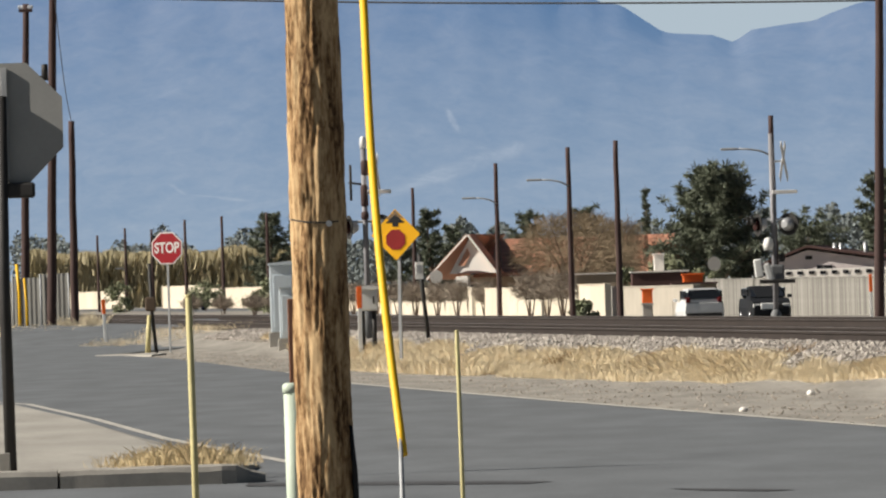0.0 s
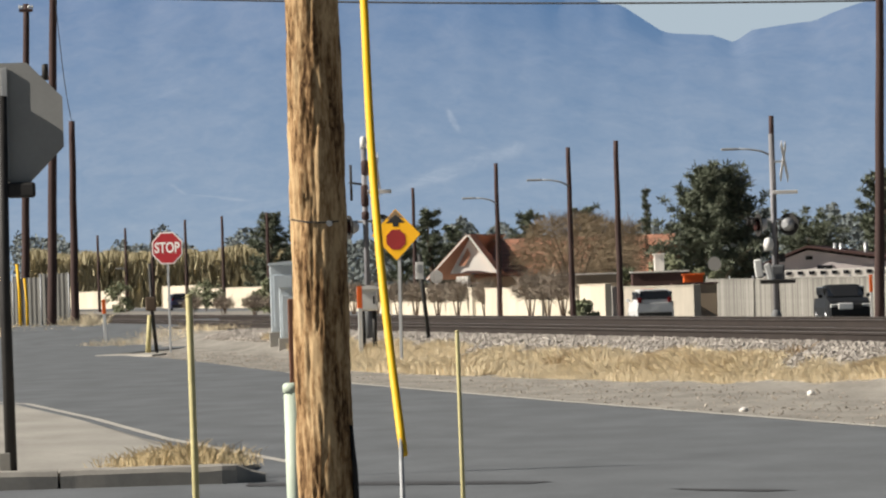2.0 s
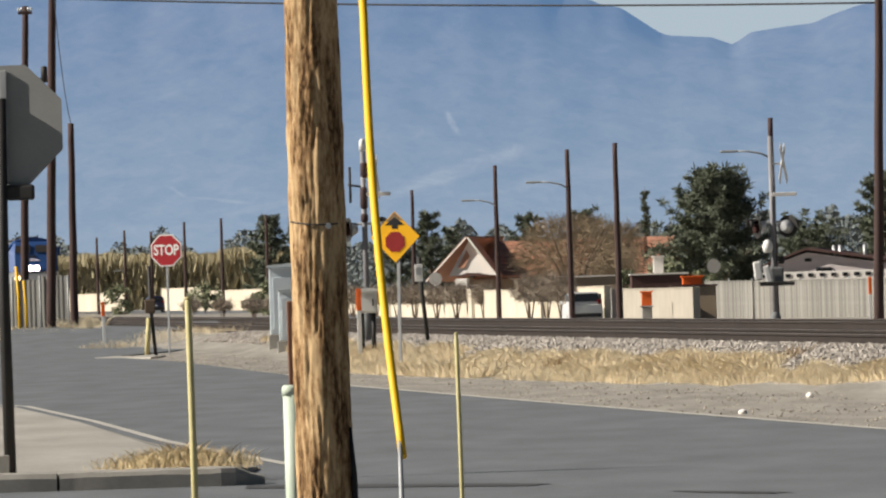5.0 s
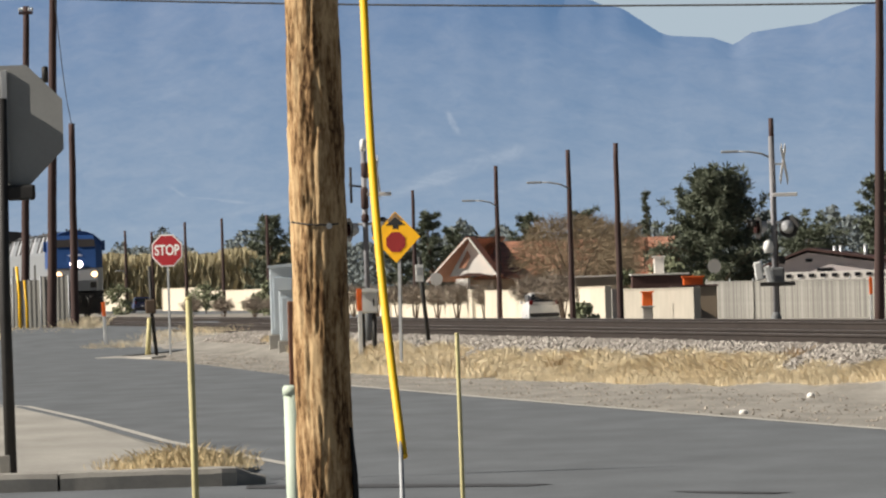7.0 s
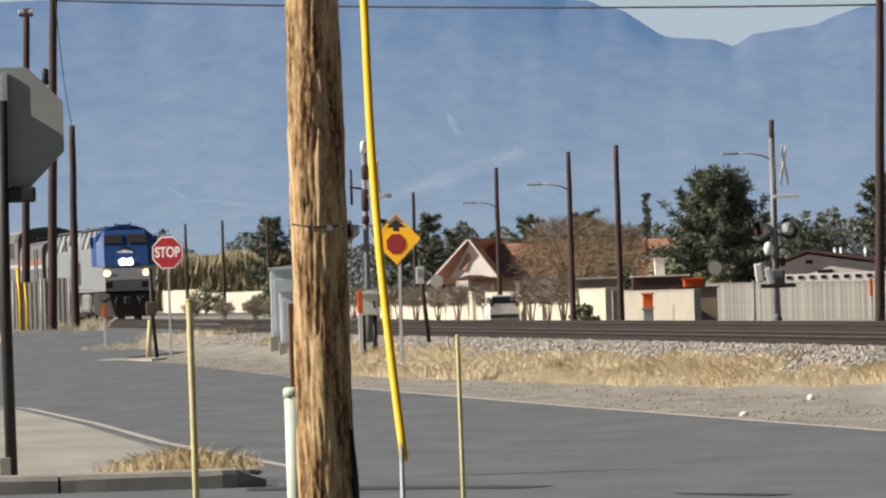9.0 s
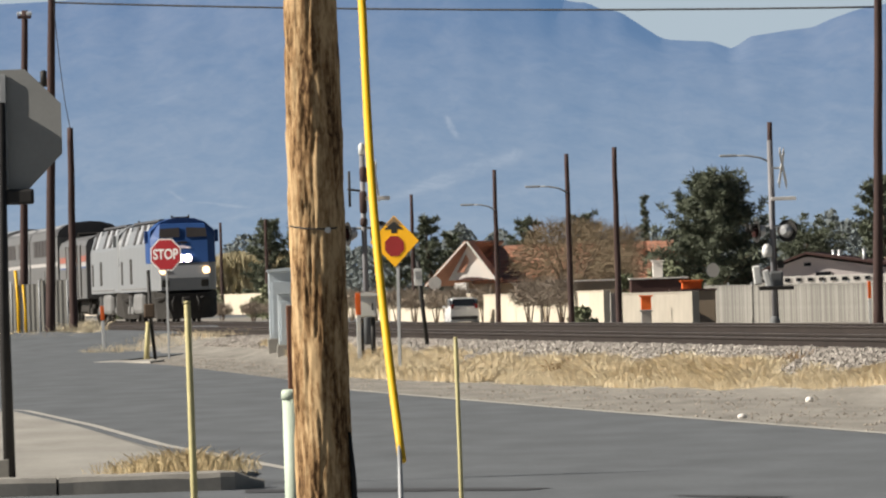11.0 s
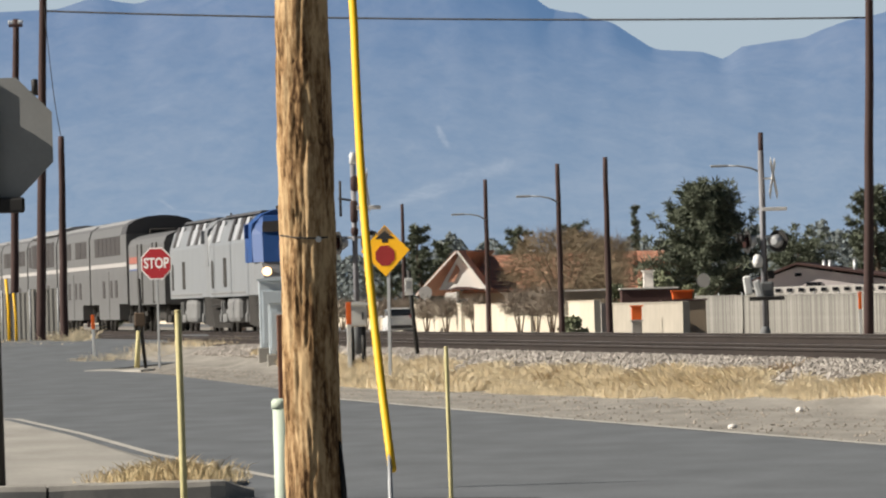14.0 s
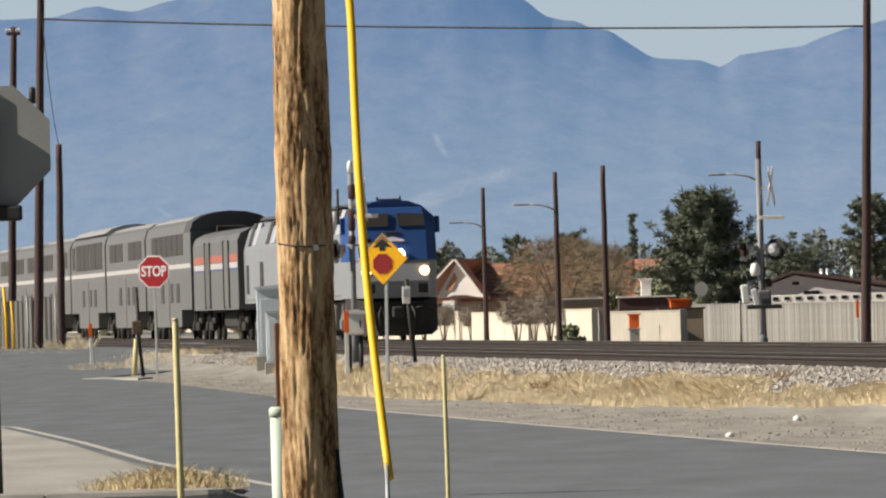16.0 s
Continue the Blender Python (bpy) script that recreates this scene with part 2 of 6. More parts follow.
# the street: bends from the foreground off to the crossing on the left
# unseen near end runs under the camera, added to cut bounce light
STREET = [(-60, -60), (40, -60), (30, 20), (12, 34), (9.0, 46), (4.03, 86), (1.4, 111), (-1.46, 140), (-2.76, 162), (-6.0, 205), (-8.2, 226),
          (-6.6, 250), (-5.2, 262), (-7.0, 272), (-13.0, 278), (-26, 276), (-40, 240), (-60, 120)]
s = part("road", slab(bmesh.new(), STREET, -0.3, 0.012), M_ASPHALT)
tagged(s, "sun-bleached grey asphalt street with faint patches", "road", kind="structure")
cross = mesh_of("road_crossing", [(-13.5, 276, 0.016), (-7.2, 271, 0.016), (-7.0, 296, 0.45), (-14.0, 300, 0.45), (-8.5, 350, 0.45), (-16, 352, 0.45),
                                  (-10, 372, -0.5), (-18, 374, -0.5), (-13.5, 276, -0.4), (-7.2, 271, -0.4)],
                [(0, 1, 2, 3), (3, 2, 4, 5), (5, 4, 6, 7), (8, 9, 1, 0)], M_ASPHALT)
tagged(cross, "asphalt ramp where the street climbs over the tracks", "road crossing", kind="structure")

# far road beyond the tracks, along which the traffic runs
mids = [(300, 20.5, -0.57), (450, 9.3, -0.57), (606, -3.0, -0.5), (885, -22.0, -0.24), (1100, -40.5, -0.2), (1400, -66.0, -0.2)]
fr = mesh_of("far_road", [(x + s * 4.2, y, z) for y, x, z in mids for s in (-1, 1)], [(2 * k, 2 * k + 1, 2 * k + 3, 2 * k + 2) for k in range(5)], M_ASPHALT)
tagged(fr, "grey asphalt road running beside the railway", "road", kind="structure")

# raised concrete corner and its kerb stones
PAD = [(-12, 69.95), (-1.72, 69.95), (-1.72, 71.5), (-1.55, 76.0), (-2.99, 92.2), (-4.29, 108.4), (-5.85, 125.8), (-12, 131)]


def build_corner():
    bm = bmesh.new()
    a = [bm.verts.new((x, y, 0.02 + 0.115 * (1 - smooth01(69, 78, y)))) for x, y in PAD]
    b = [bm.verts.new((x, y, -0.2)) for x, y in PAD]
    bm.faces.new(a)
    for i in range(len(PAD)):
        j = (i + 1) % len(PAD)
        bm.faces.new((a[i], b[i], b[j], a[j]))
    bmesh.ops.recalc_face_normals(bm, faces=bm.faces)
    p = part("pavement", bm, M_CONCRETE)
    tagged(p, "pale dusty concrete street corner slab", "pavement", kind="structure")
    k = thing("kerb", -4, 69.75, 0, "rough grey concrete kerb with chipped edges", "kerb", kind="structure", yaw=1.5)
    for x0, x1 in ((-11.8, -9.2), (-9.18, -6.0), (-5.98, -2.93), (-2.91, -1.37)):
        bm = bmesh.new()
        n = 14
        prof = [(0.0, -0.1), (0.0, 0.0), (-0.004, 0.11), (0.012, 0.145), (0.28, 0.155), (0.29, -0.1)]
        rings = []
        for i in range(n + 1):
            x = x0 + (x1 - x0) * i / n
            back = 0.30 * smooth01(-1.65, -1.36, x) + 0.008 * (noise.noise((x * 3, 0, 0)))
            drop = 1 - 0.55 * smooth01(-1.62, -1.38, x)
            rings.append([bm.verts.new((x + 4, y + back, (z if z < 0 else z * drop) + (0.012 * noise.noise((x * 4, y * 9, z * 9)) if z > 0.05 else 0))) for y, z in prof])
        for r0, r1 in zip(rings, rings[1:]):
            for i in range(len(prof)):
                j = (i + 1) % len(prof)
                bm.faces.new((r0[i], r0[j], r1[j], r1[i]))
        bm.faces.new(rings[0])
        bm.faces.new(rings[-1])
        bmesh.ops.recalc_face_normals(bm, faces=bm.faces)
        part("kerb_stone", bm, M_KERB, k)
    # painted edge line round the corner
    pts = [(-7.2, 133.5), (-5.7, 125.8), (-4.12, 108.2), (-2.82, 92.0), (-1.25, 76.4), (-0.9, 72.6)]
    vs, fs = [], []
    for i, (x, y) in enumerate(pts):
        vs += [(x, y, 0.016), (x + 0.08, y + 0.3, 0.016)]
        if i:
            fs.append((2 * i - 2, 2 * i - 1, 2 * i + 1, 2 * i))
    tagged(mesh_of("edge_line", vs, fs, M_LINE), "worn white edge line painted on asphalt", "road marking", kind="structure")
    # pale gravelly lip along the far edge of the street
    vs, fs = [], []
    pts = [(9.0, 46), (4.03, 86), (1.4, 111), (-1.46, 140), (-2.76, 162)]
    for i, (x, y) in enumerate(pts):
        vs += [(x - 0.03, y - 0.2, 0.017), (x + 0.05, y + 0.35, 0.017)]
        if i:
            fs.append((2 * i - 2, 2 * i - 1, 2 * i + 1, 2 * i))
    tagged(mesh_of("gutter_line", vs, fs, M_LINE), "pale worn line along the street edge", "road marking", kind="structure")
    # flat dark sheets; the long first one paints a cast shadow beyond the kerb
    streak_paint = material("painted_shadow_and_streak", (0.075, 0.075, 0.078), rough=0.7, vary=0.25, scale=0.8, fine=12, bump=0.15)
    for pts in ([(-1.5, 69.6), (-0.6, 68.7), (0.3, 67.6), (0.75, 66.9), (0.55, 66.4), (-0.2, 67.2), (-0.9, 68.0), (-1.5, 68.5)],
                [(1.48, 63.5), (1.9, 62.8), (2.3, 61.9), (2.1, 61.8), (1.7, 62.6)]):
        tagged(mesh_of("tar_seam", [(x, y, 0.017) for x, y in pts], [tuple(range(len(pts)))[::-1]], streak_paint), "dark streaks painted on the grey asphalt, the long one a cast shadow", "road marking", kind="structure")
    bm = bmesh.new()
    slab(bm, [(-8.35, 222.5), (-6.9, 219), (-6.7, 224), (-8.0, 227)], -0.05, 0.022)
    tagged(part("traffic_island_nose", bm, M_CONCRETE), "pale concrete nose of a traffic island", "kerb", kind="structure")


build_corner()

# crest heights by bearing: x at the crest's distance, height in metres
CREST = [(-620, 110), (-300, 104), (-149.6, 108), (-129.6, 108.4), (-119.5, 111.5), (-114.4, 111.9), (-107.5, 110.3), (-101.5, 109.5), (-91.4, 112.6), (-83.3, 114), (-69.2, 119.5), (-39, 124.6), (11, 123), (30.7, 113.4), (37.6, 109.2), (43.5, 104), (50.4, 102.2), (54.4, 102), (59.3, 99.5), (66.3, 98.3), (70.2, 95.5), (80, 88.8), (83, 87.9), (98, 86.8), (105.5, 84), (112, 88.2), (118.1, 89), (126.1, 90), (134.1, 90.7), (140.2, 93.3), (150.3, 96.6), (156.4, 97.4), (164, 99.2), (300, 112), (620, 108)]


def crest(x):
    for (a, ha), (b, hb) in zip(CREST, CREST[1:]):
        if a <= x <= b:
            return ha + (hb - ha) * (x - a) / (b - a)
    return 108


def slope_z(x, v):
    """Height of the mountain side at x and v, from its foot (0) to its crest (1)."""
    y = 2300 + 1000 * v
    q = x * 3300 / y
    broad = sum(crest(q + d) for d in (-75, -50, -25, 0, 25, 50, 75)) / 7
    h = broad + (crest(q) - broad) * smooth01(0.78, 1.0, v)
    p = Vector((x * 0.020 + 1.2 * noise.noise((x * 0.006, y * 0.003, 0)), y * 0.0060, 0.3))
    rid = noise.ridged_multi_fractal(p, 1.0, 2.1, 4, 1.0, 2.0)
    fall = v ** 1.35
    z = h * fall * (1 if v == 1 else (0.88 + 0.12 * fall + 0.022 * (rid - 1.0) * min(1, 6 * (1 - v)) * min(1, 4 * v)))
    return min(z, EYE + (h - EYE) * y / 3300 - 0.25) if 0.55 < v < 1 else z


def on_slope(b, e):
    """Plan point of the mountain side in the direction b (sideways) and e (upwards)."""
    v = 0.05
    while v < 0.97 and (slope_z(b * (2300 + 1000 * v), v) - EYE) / (2300 + 1000 * v) < e:
        v += 0.004
    return b * (2300 + 1000 * v), 2300 + 1000 * v


def build_mountains():
    verts, faces = [], []
    nx, ny = 480, 110
    washes = []
    for b0, e0, b1, e1, half, share in ((-0.0068, 0.0094, 0.0098, 0.0152, 7.0, 1.0), (0.0010, 0.0190, 0.0022, 0.0160, 1.4, 1.2), (0.0035, 0.0092, 0.0165, 0.0128, 6.0, 0.5),
                                        (-0.0290, 0.0118, -0.0272, 0.0104, 1.6, 1.1), (-0.0278, 0.0106, -0.0200, 0.0094, 2.2, 1.0), (-0.0240, 0.0080, -0.0090, 0.0105, 7.0, 0.5)):
        washes.append((*on_slope(b0, e0), *on_slope(b1, e1), half, share))
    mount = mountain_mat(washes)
    for j in range(ny + 1):
        v = j / ny
        for i in range(nx + 1):
            x = -560 + 1120 * i / nx
            verts.append((x, 2300 + 1000 * v, slope_z(x, v)))
    n = nx + 1
    for j in range(ny):
        for i in range(nx):
            faces.append((j * n + i, j * n + i + 1, (j + 1) * n + i + 1, (j + 1) * n + i))
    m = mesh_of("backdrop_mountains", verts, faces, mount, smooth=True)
    tagged(m, "hazy blue desert mountain range with bare ridges", "mountains", kind="structure")
    sky_mat = material("pale_low_sky", (0.47, 0.565, 0.64), emit=0.93, vary=0.01, bump=0.0, rough=1.0, spec=0.0)
    sky_mat.node_tree.nodes["Principled BSDF"].inputs["Base Color"].default_value = (0, 0, 0, 1)
    for l in list(sky_mat.node_tree.nodes["Principled BSDF"].inputs["Base Color"].links):
        sky_mat.node_tree.links.remove(l)
    s = mesh_of("backdrop_sky", [(-1500, 3900, -20), (1500, 3900, -20), (1500, 3900, 330), (-1500, 3900, 330)], [(0, 1, 2, 3)], sky_mat)
    tagged(s, "pale hazy sky low over the mountains", "sky", kind="structure")


build_mountains()

# ---- railway ----
TRACK_YAW = math.degrees(math.atan(0.096))


def build_track(name, off, label):
    L0, L1 = 40.0, 900.0
    x0 = rail_x(L0) + off
    t = thing(name, x0, L0, 0.0, label, "railway track", "tracks", yaw=TRACK_YAW, kind="structure")
    length = (L1 - L0) / math.cos(radians(TRACK_YAW))
    prof = [(-0.07, 0.36), (0.07, 0.36), (0.07, 0.372), (0.012, 0.392), (0.012, 0.482), (0.036, 0.495), (0.036, 0.528), (-0.036, 0.528), (-0.036, 0.495), (-0.012, 0.482), (-0.012, 0.392), (-0.07, 0.372)]
    for sx in (-0.7525, 0.7525):
        bm = bmesh.new()
        prism(bm, [(x + sx, z) for x, z in prof], 0, length)
        r = part("rail", bm, M_RAIL, t)
        bm = bmesh.new()
        box(bm, sx, length / 2, 0.5305, 0.06, length, 0.004)
        part("rail_head", bm, M_RAILTOP, r)
    bm = bmesh.new()
    box(bm, 0, 0, 0, 2.6, 0.23, 0.18, 0.012)
    me = None
    for i in range(300):
        y = 60 + 0.9 * i
        if me is None:
            o = part("tie", bm, M_TIE, t)
            me = o.data
        else:
            o = new("tie", me)
            o.parent = t
        o.location = (random.uniform(-0.05, 0.05), y, 0.285)
    return t


build_track("track_1", 2.65, "rusty steel rails on dark ties, main line")
build_track("track_2", -2.65, "rusty steel rails on dark ties, near track")


def scatter(name, n, place, make, mat, label, category):
    verts, faces = [], []
    k = 0
    while k < n:
        p = place()
        if p is None:
            continue
        k += 1
        make(verts, faces, *p)
    o = mesh_of(name, verts, faces, mat)
    return tagged(o, label, category, kind="stuff")


def stone(verts, faces, x, y, z, r):
    b = len(verts)
    a = random.uniform(0, 6.3)
    for dx, dy, dz in ((1, 0, 0), (0, 1, 0), (-1, 0, 0), (0, -1, 0), (0.1, 0.1, 1), (0, 0, -1)):
        q = random.uniform(0.65, 1.15) * r
        verts.append((x + q * (dx * math.cos(a) - dy * math.sin(a)), y + q * (dx * math.sin(a) + dy * math.cos(a)), z + q * dz * 0.75))
    for f in ((0, 1, 4), (1, 2, 4), (2, 3, 4), (3, 0, 4), (1, 0, 5), (2, 1, 5), (3, 2, 5), (0, 3, 5)):
        faces.append(tuple(b + i for i in f))


def ballast_place():
    y = random.uniform(95, 330) if random.random() < 0.8 else random.uniform(60, 420)
    u = random.uniform(-5.5, -3.7)
    x = rail_x(y) + u
    if -15 < x < -4.5 and 255 < y < 345:
        return None
    return x, y, ground_z(x, y) + random.uniform(-0.01, 0.05), random.choice((0.02, 0.025, 0.03, 0.035, 0.045, 0.06))


scatter("ballast", 60000, ballast_place, stone, M_BALLAST, "pale crushed stone ballast on the track shoulder", "ballast")


def gravel_place():
    y = random.uniform(70, 230)
    x = random.uniform(-8, 12)
    edge = 1.4 - (y - 111) * 0.0999 if y < 150 else -2.4 - (y - 160) * 0.089
    if not edge + 0.1 < x < rail_x(y) - 4.0:
        return None
    return x, y, ground_z(x, y) + 0.004, random.choice((0.008, 0.01, 0.012, 0.015, 0.015, 0.026))


scatter("loose_gravel", 9000, gravel_place, stone, material("verge_gravel", (0.34, 0.30, 0.255), vary=0.25, scale=3, fine=20, bump=0.3, rand=0.4, island=True), "loose pale gravel on the verge", "gravel")


def tuft(verts, faces, x, y, z, h, n=7, spread=0.12):
    for _ in range(n):
        a, l = random.uniform(0, 6.3), h * random.uniform(0.5, 1.15)
        dx, dy = math.cos(a) * spread * random.random(), math.sin(a) * spread * random.random()
        lean = random.gauss(0.0, 0.55) * l
        w = random.uniform(0.004, 0.008) * min(1.0, max(0.2, h / 0.30))
        c, s = math.cos(a * 3.7) * w, math.sin(a * 3.7) * w
        b = len(verts)
        verts += [(x + dx - c, y + dy - s, z - 0.02), (x + dx + c, y + dy + s, z - 0.02), (x + dx + lean * 0.5 + c * 0.7, y + dy + s * 0.7, z + l * 0.7), (x + dx + lean * 0.45 - c * 0.7, y + dy - s * 0.7, z + l * 0.7),
                  (x + dx + lean, y + dy + 0.1 * lean, z + l)]
        faces += [(b, b + 1, b + 2, b + 3), (b + 3, b + 2, b + 4)]


def grass_place():
    y = random.uniform(62, 235)
    near = -1.81 + (175 - y) * 0.146 if y < 175 else -2.1 - (y - 175) * 0.03
    far = rail_x(y) - 5.35
    if far <= near - 1.5:
        far = near + 0.6
    x = random.uniform(near - 0.15, far)
    if noise.noise((x * 0.7, y * 0.12, 4)) < -0.42:
        return None
    return x, y, ground_z(x, y), (0.08 + 0.20 * max(0.0, 0.45 + noise.noise((x * 0.9, y * 0.12, 2)))) * random.uniform(0.55, 1.15), 9, 0.16


scatter("dry_grass", 48000, grass_place, tuft, M_GRASS, "bleached dry grass strip beside the railway", "grass")


def corner_grass():
    x = random.gauss(-2.05, 0.28)
    if not -2.75 < x < -1.45:
        return None
    y = random.uniform(70.2, 73.5)
    return x, y, 0.13, 0.13 * random.uniform(0.25, 1.35) * (1.1 - 0.8 * abs(x + 2.05)), 4, 0.05


scatter("corner_weeds", 1150, corner_grass, tuft, material("dry_corner_weed", (0.60, 0.48, 0.29), vary=0.3, scale=3, fine=20, bump=0.0, rough=0.9, rand=0.35, island=True, spec=0.1), "dry weeds growing on the street corner", "weeds")


def left_weeds():
    y = random.uniform(296, 335)
    x = random.uniform(-17.5, -11.6)
    u = x - rail_x(y)
    if noise.noise((x * 0.9, y * 0.2, 7)) < -0.1 or u > -3.6:
        return None
    return x, y, ground_z(x, y), random.uniform(0.2, 0.55), 7, 0.2


scatter("bank_weeds", 1600, left_weeds, tuft, M_GRASS, "dry weeds on the bank below the poles", "weeds")


def island_weeds():
    y = random.uniform(262, 285)
    x = random.uniform(-10.5, -5.5)
    return (x, y, ground_z(x, y), random.uniform(0.08, 0.25), 6, 0.2) if noise.noise((x * 0.9, y * 0.3, 9)) > 0.0 else None


scatter("island_weeds", 380, island_weeds, tuft, M_GRASS, "sparse dry weeds by the crossing", "weeds")

# ---- street furniture ----
M_POLE = bark_pole()
M_OLDPOLE = material("creosoted_pole", (0.066, 0.040, 0.037), vary=0.35, scale=2.0, fine=26, stretch=(1, 1, 0.15), bump=0.3)
M_GALV = material("galvanised_steel", (0.36, 0.37, 0.38), rough=0.6, metal=0.3, vary=0.15, scale=4)
M_YEL = material("yellow_plastic_guard", (0.86, 0.50, 0.02), rough=0.45, vary=0.07, scale=3, fine=30, bump=0.03)
M_PALEYEL = material("faded_yellow_rod", (0.60, 0.53, 0.27), rough=0.6, vary=0.18, scale=5, fine=40)
M_SIGNYEL = material("sign_yellow", (0.82, 0.42, 0.01), rough=0.5, vary=0.06, scale=3, bump=0.02)
M_SIGNBLACK = material("sign_black", (0.02, 0.02, 0.02), rough=0.5, vary=0.2)
M_SIGNRED = material("sign_red", (0.36, 0.022, 0.03), rough=0.5, vary=0.08, scale=5, bump=0.02)
M_SIGNWHITE = material("sign_white", (0.78, 0.76, 0.74), rough=0.5, vary=0.06, bump=0.02)
M_SIGNBACK = material("weathered_sign_back", (0.32, 0.32, 0.31), rough=0.6, metal=0.25, vary=0.14, scale=2.2, fine=30, bump=0.08)
M_PALEGREEN = material("pale_green_plastic", (0.55, 0.63, 0.52), rough=0.5, vary=0.08, scale=3)
M_CABLE = material("black_cable", (0.02, 0.02, 0.02), rough=0.6, vary=0.2)
M_ORANGE = material("orange_plastic", (0.85, 0.16, 0.03), rough=0.55, vary=0.1)
M_WHITE = material("white_painted_metal", (0.78, 0.78, 0.76), rough=0.5, vary=0.06, scale=3)
M_CABINET = material("pale_blue_grey_paint", (0.62, 0.69, 0.74), rough=0.5, vary=0.08, scale=1.5, bump=0.04)
M_SILVER = material("silver_painted_metal", (0.50, 0.51, 0.52), rough=0.4, metal=0.5, vary=0.12)
M_DARK = material("dark_metal", (0.035, 0.033, 0.032), rough=0.6, vary=0.3)
M_RUST = material("rust_brown_wood", (0.22, 0.10, 0.06), vary=0.3, stretch=(1, 1, 0.2))
M_LENSRED = material("dark_red_lens", (0.03, 0.006, 0.006), rough=0.2, vary=0.1)


def build_near_pole():
    t = thing("utility_pole", -0.60, 45.5, 0, "thick weathered wooden utility pole with hewn, peeling grain", "utility pole")
    bm = bmesh.new()
    n = 110
    rings = []
    heights = [-0.3, 0.1] + [0.2 + 0.009 * j for j in range(345)] + [3.4 + 0.1 * j for j in range(72)]
    for z in heights:
        r = 0.1335 - 0.0016 * max(0, z)
        ring = []
        for k in range(n):
            a = math.tau * k / n
            ca, sa = math.cos(a), math.sin(a)
            w = 0.35 * noise.noise((ca * 2, sa * 2, z * 2.5))
            flake = abs(noise.noise((ca * 3.3 + w, sa * 3.3, z * 2.6)))
            g = 0.018 * min(0.45, flake) ** 0.6 - 0.007
            g += noise.noise((ca * 2.2, sa * 2.2, z * 1.1)) * 0.006 + noise.noise((ca * 7, sa * 7, z * 6 + 5)) * 0.0055 + noise.noise((ca * 16, sa * 16, z * 14 + 2)) * 0.0014
            check = noise.noise((ca * 6 + 9, sa * 6, z * 0.9))
            g -= 0.013 * smooth01(0.08, 0.0, abs(check)) * smooth01(-0.1, 0.2, noise.noise((ca, sa, z * 1.7 + 3)))
            step = 0.004 if z < 2.25 + 0.03 * math.sin(2 * a) + 0.02 * math.sin(5 * a) else 0.0
            ring.append(bm.verts.new(((r + g + step) * ca, (r + g + step) * sa, z)))
        rings.append(ring)
    for r0, r1 in zip(rings, rings[1:]):
        for k in range(n):
            bm.faces.new((r0[k], r0[(k + 1) % n], r1[(k + 1) % n], r1[k])).smooth = True
    bm.faces.new(rings[-1])
    part("shaft", bm, M_POLE, t)
    bm = bmesh.new()
    tube(bm, [(0.137, -0.06, -0.1), (0.146, -0.06, 0.25), (0.142, -0.06, 0.55), (0.128, -0.05, 0.78)], [0.016, 0.016, 0.014, 0.008], 8)
    part("riser_cable", bm, M_CABLE, t)
    bm = bmesh.new()
    tube(bm, [(-0.13, -0.055, 1.79), (-0.05, -0.135, 1.775), (0.05, -0.135, 1.77), (0.1, -0.105, 1.775)], 0.004, 6)
    part("wire_wrap", bm, M_DARK, t)
    bm = bmesh.new()
    tube(bm, [(0.055, -0.14, 1.765), (0.055, -0.155, 1.765)], 0.016, 8)
    part("bolt", bm, M_GALV, t)


build_near_pole()


def build_guy():
    t = thing("guy_wire", -0.20, 38.5, 0, "steel guy wire in a bent bright yellow plastic guard", "guy wire")
    # guard: hangs slightly bowed on the wire
    def at(z):
        k = (z - 0.74) / (2.70 - 0.74)
        x = -0.188 - 0.125 * k - 0.026 * math.sin(math.pi * min(1, max(0, k))) + 0.006 * k * k
        return x + 0.20, 0.55 + 0.78 * (z - 0.74) + 0.0, z
    bm = bmesh.new()
    tube(bm, [at(0.745 + 0.1 * i) for i in range(26)], 0.0178, 14)
    part("guard", bm, M_YEL, t)
    bm = bmesh.new()
    a = at(0.78)
    tube(bm, [(0.012, 0.0, -0.1), (a[0] - 0.004, a[1] - 0.28, 0.4), (a[0] - 0.006, a[1] - 0.1, 0.7), at(0.85)], [0.012, 0.012, 0.010, 0.008], 8)
    part("anchor_rod", bm, M_GALV, t)
    bm = bmesh.new()
    tube(bm, [at(3.2), (-0.38, 6.8, 9.0)], 0.006, 6)
    part("strand", bm, M_GALV, t)


build_guy()


def rod(x, y, h, r, label):
    t = thing("marker_rod", x, y, 0, label, "marker rod", "marker rods")
    bm = bmesh.new()
    tube(bm, [(0.004, 0, -0.1), (0.0, 0, h * 0.5), (-0.004, 0, h - 0.01), (-0.004, 0, h)], [r, r, r * 0.95, r * 0.7], 10)
    part("shaft", bm, M_PALEYEL, t)
    bm = bmesh.new()
    tube(bm, [(-0.004, 0, h), (-0.004, 0, h + 0.012)], [r * 1.05, r * 0.9], 10)
    part("cap", bm, M_PALEYEL, t)


rod(-1.207, 44.3, 1.43, 0.0165, "faded yellow marker rod standing by the street")
rod(0.062, 44.3, 1.22, 0.0105, "thin faded yellow marker rod standing by the street")

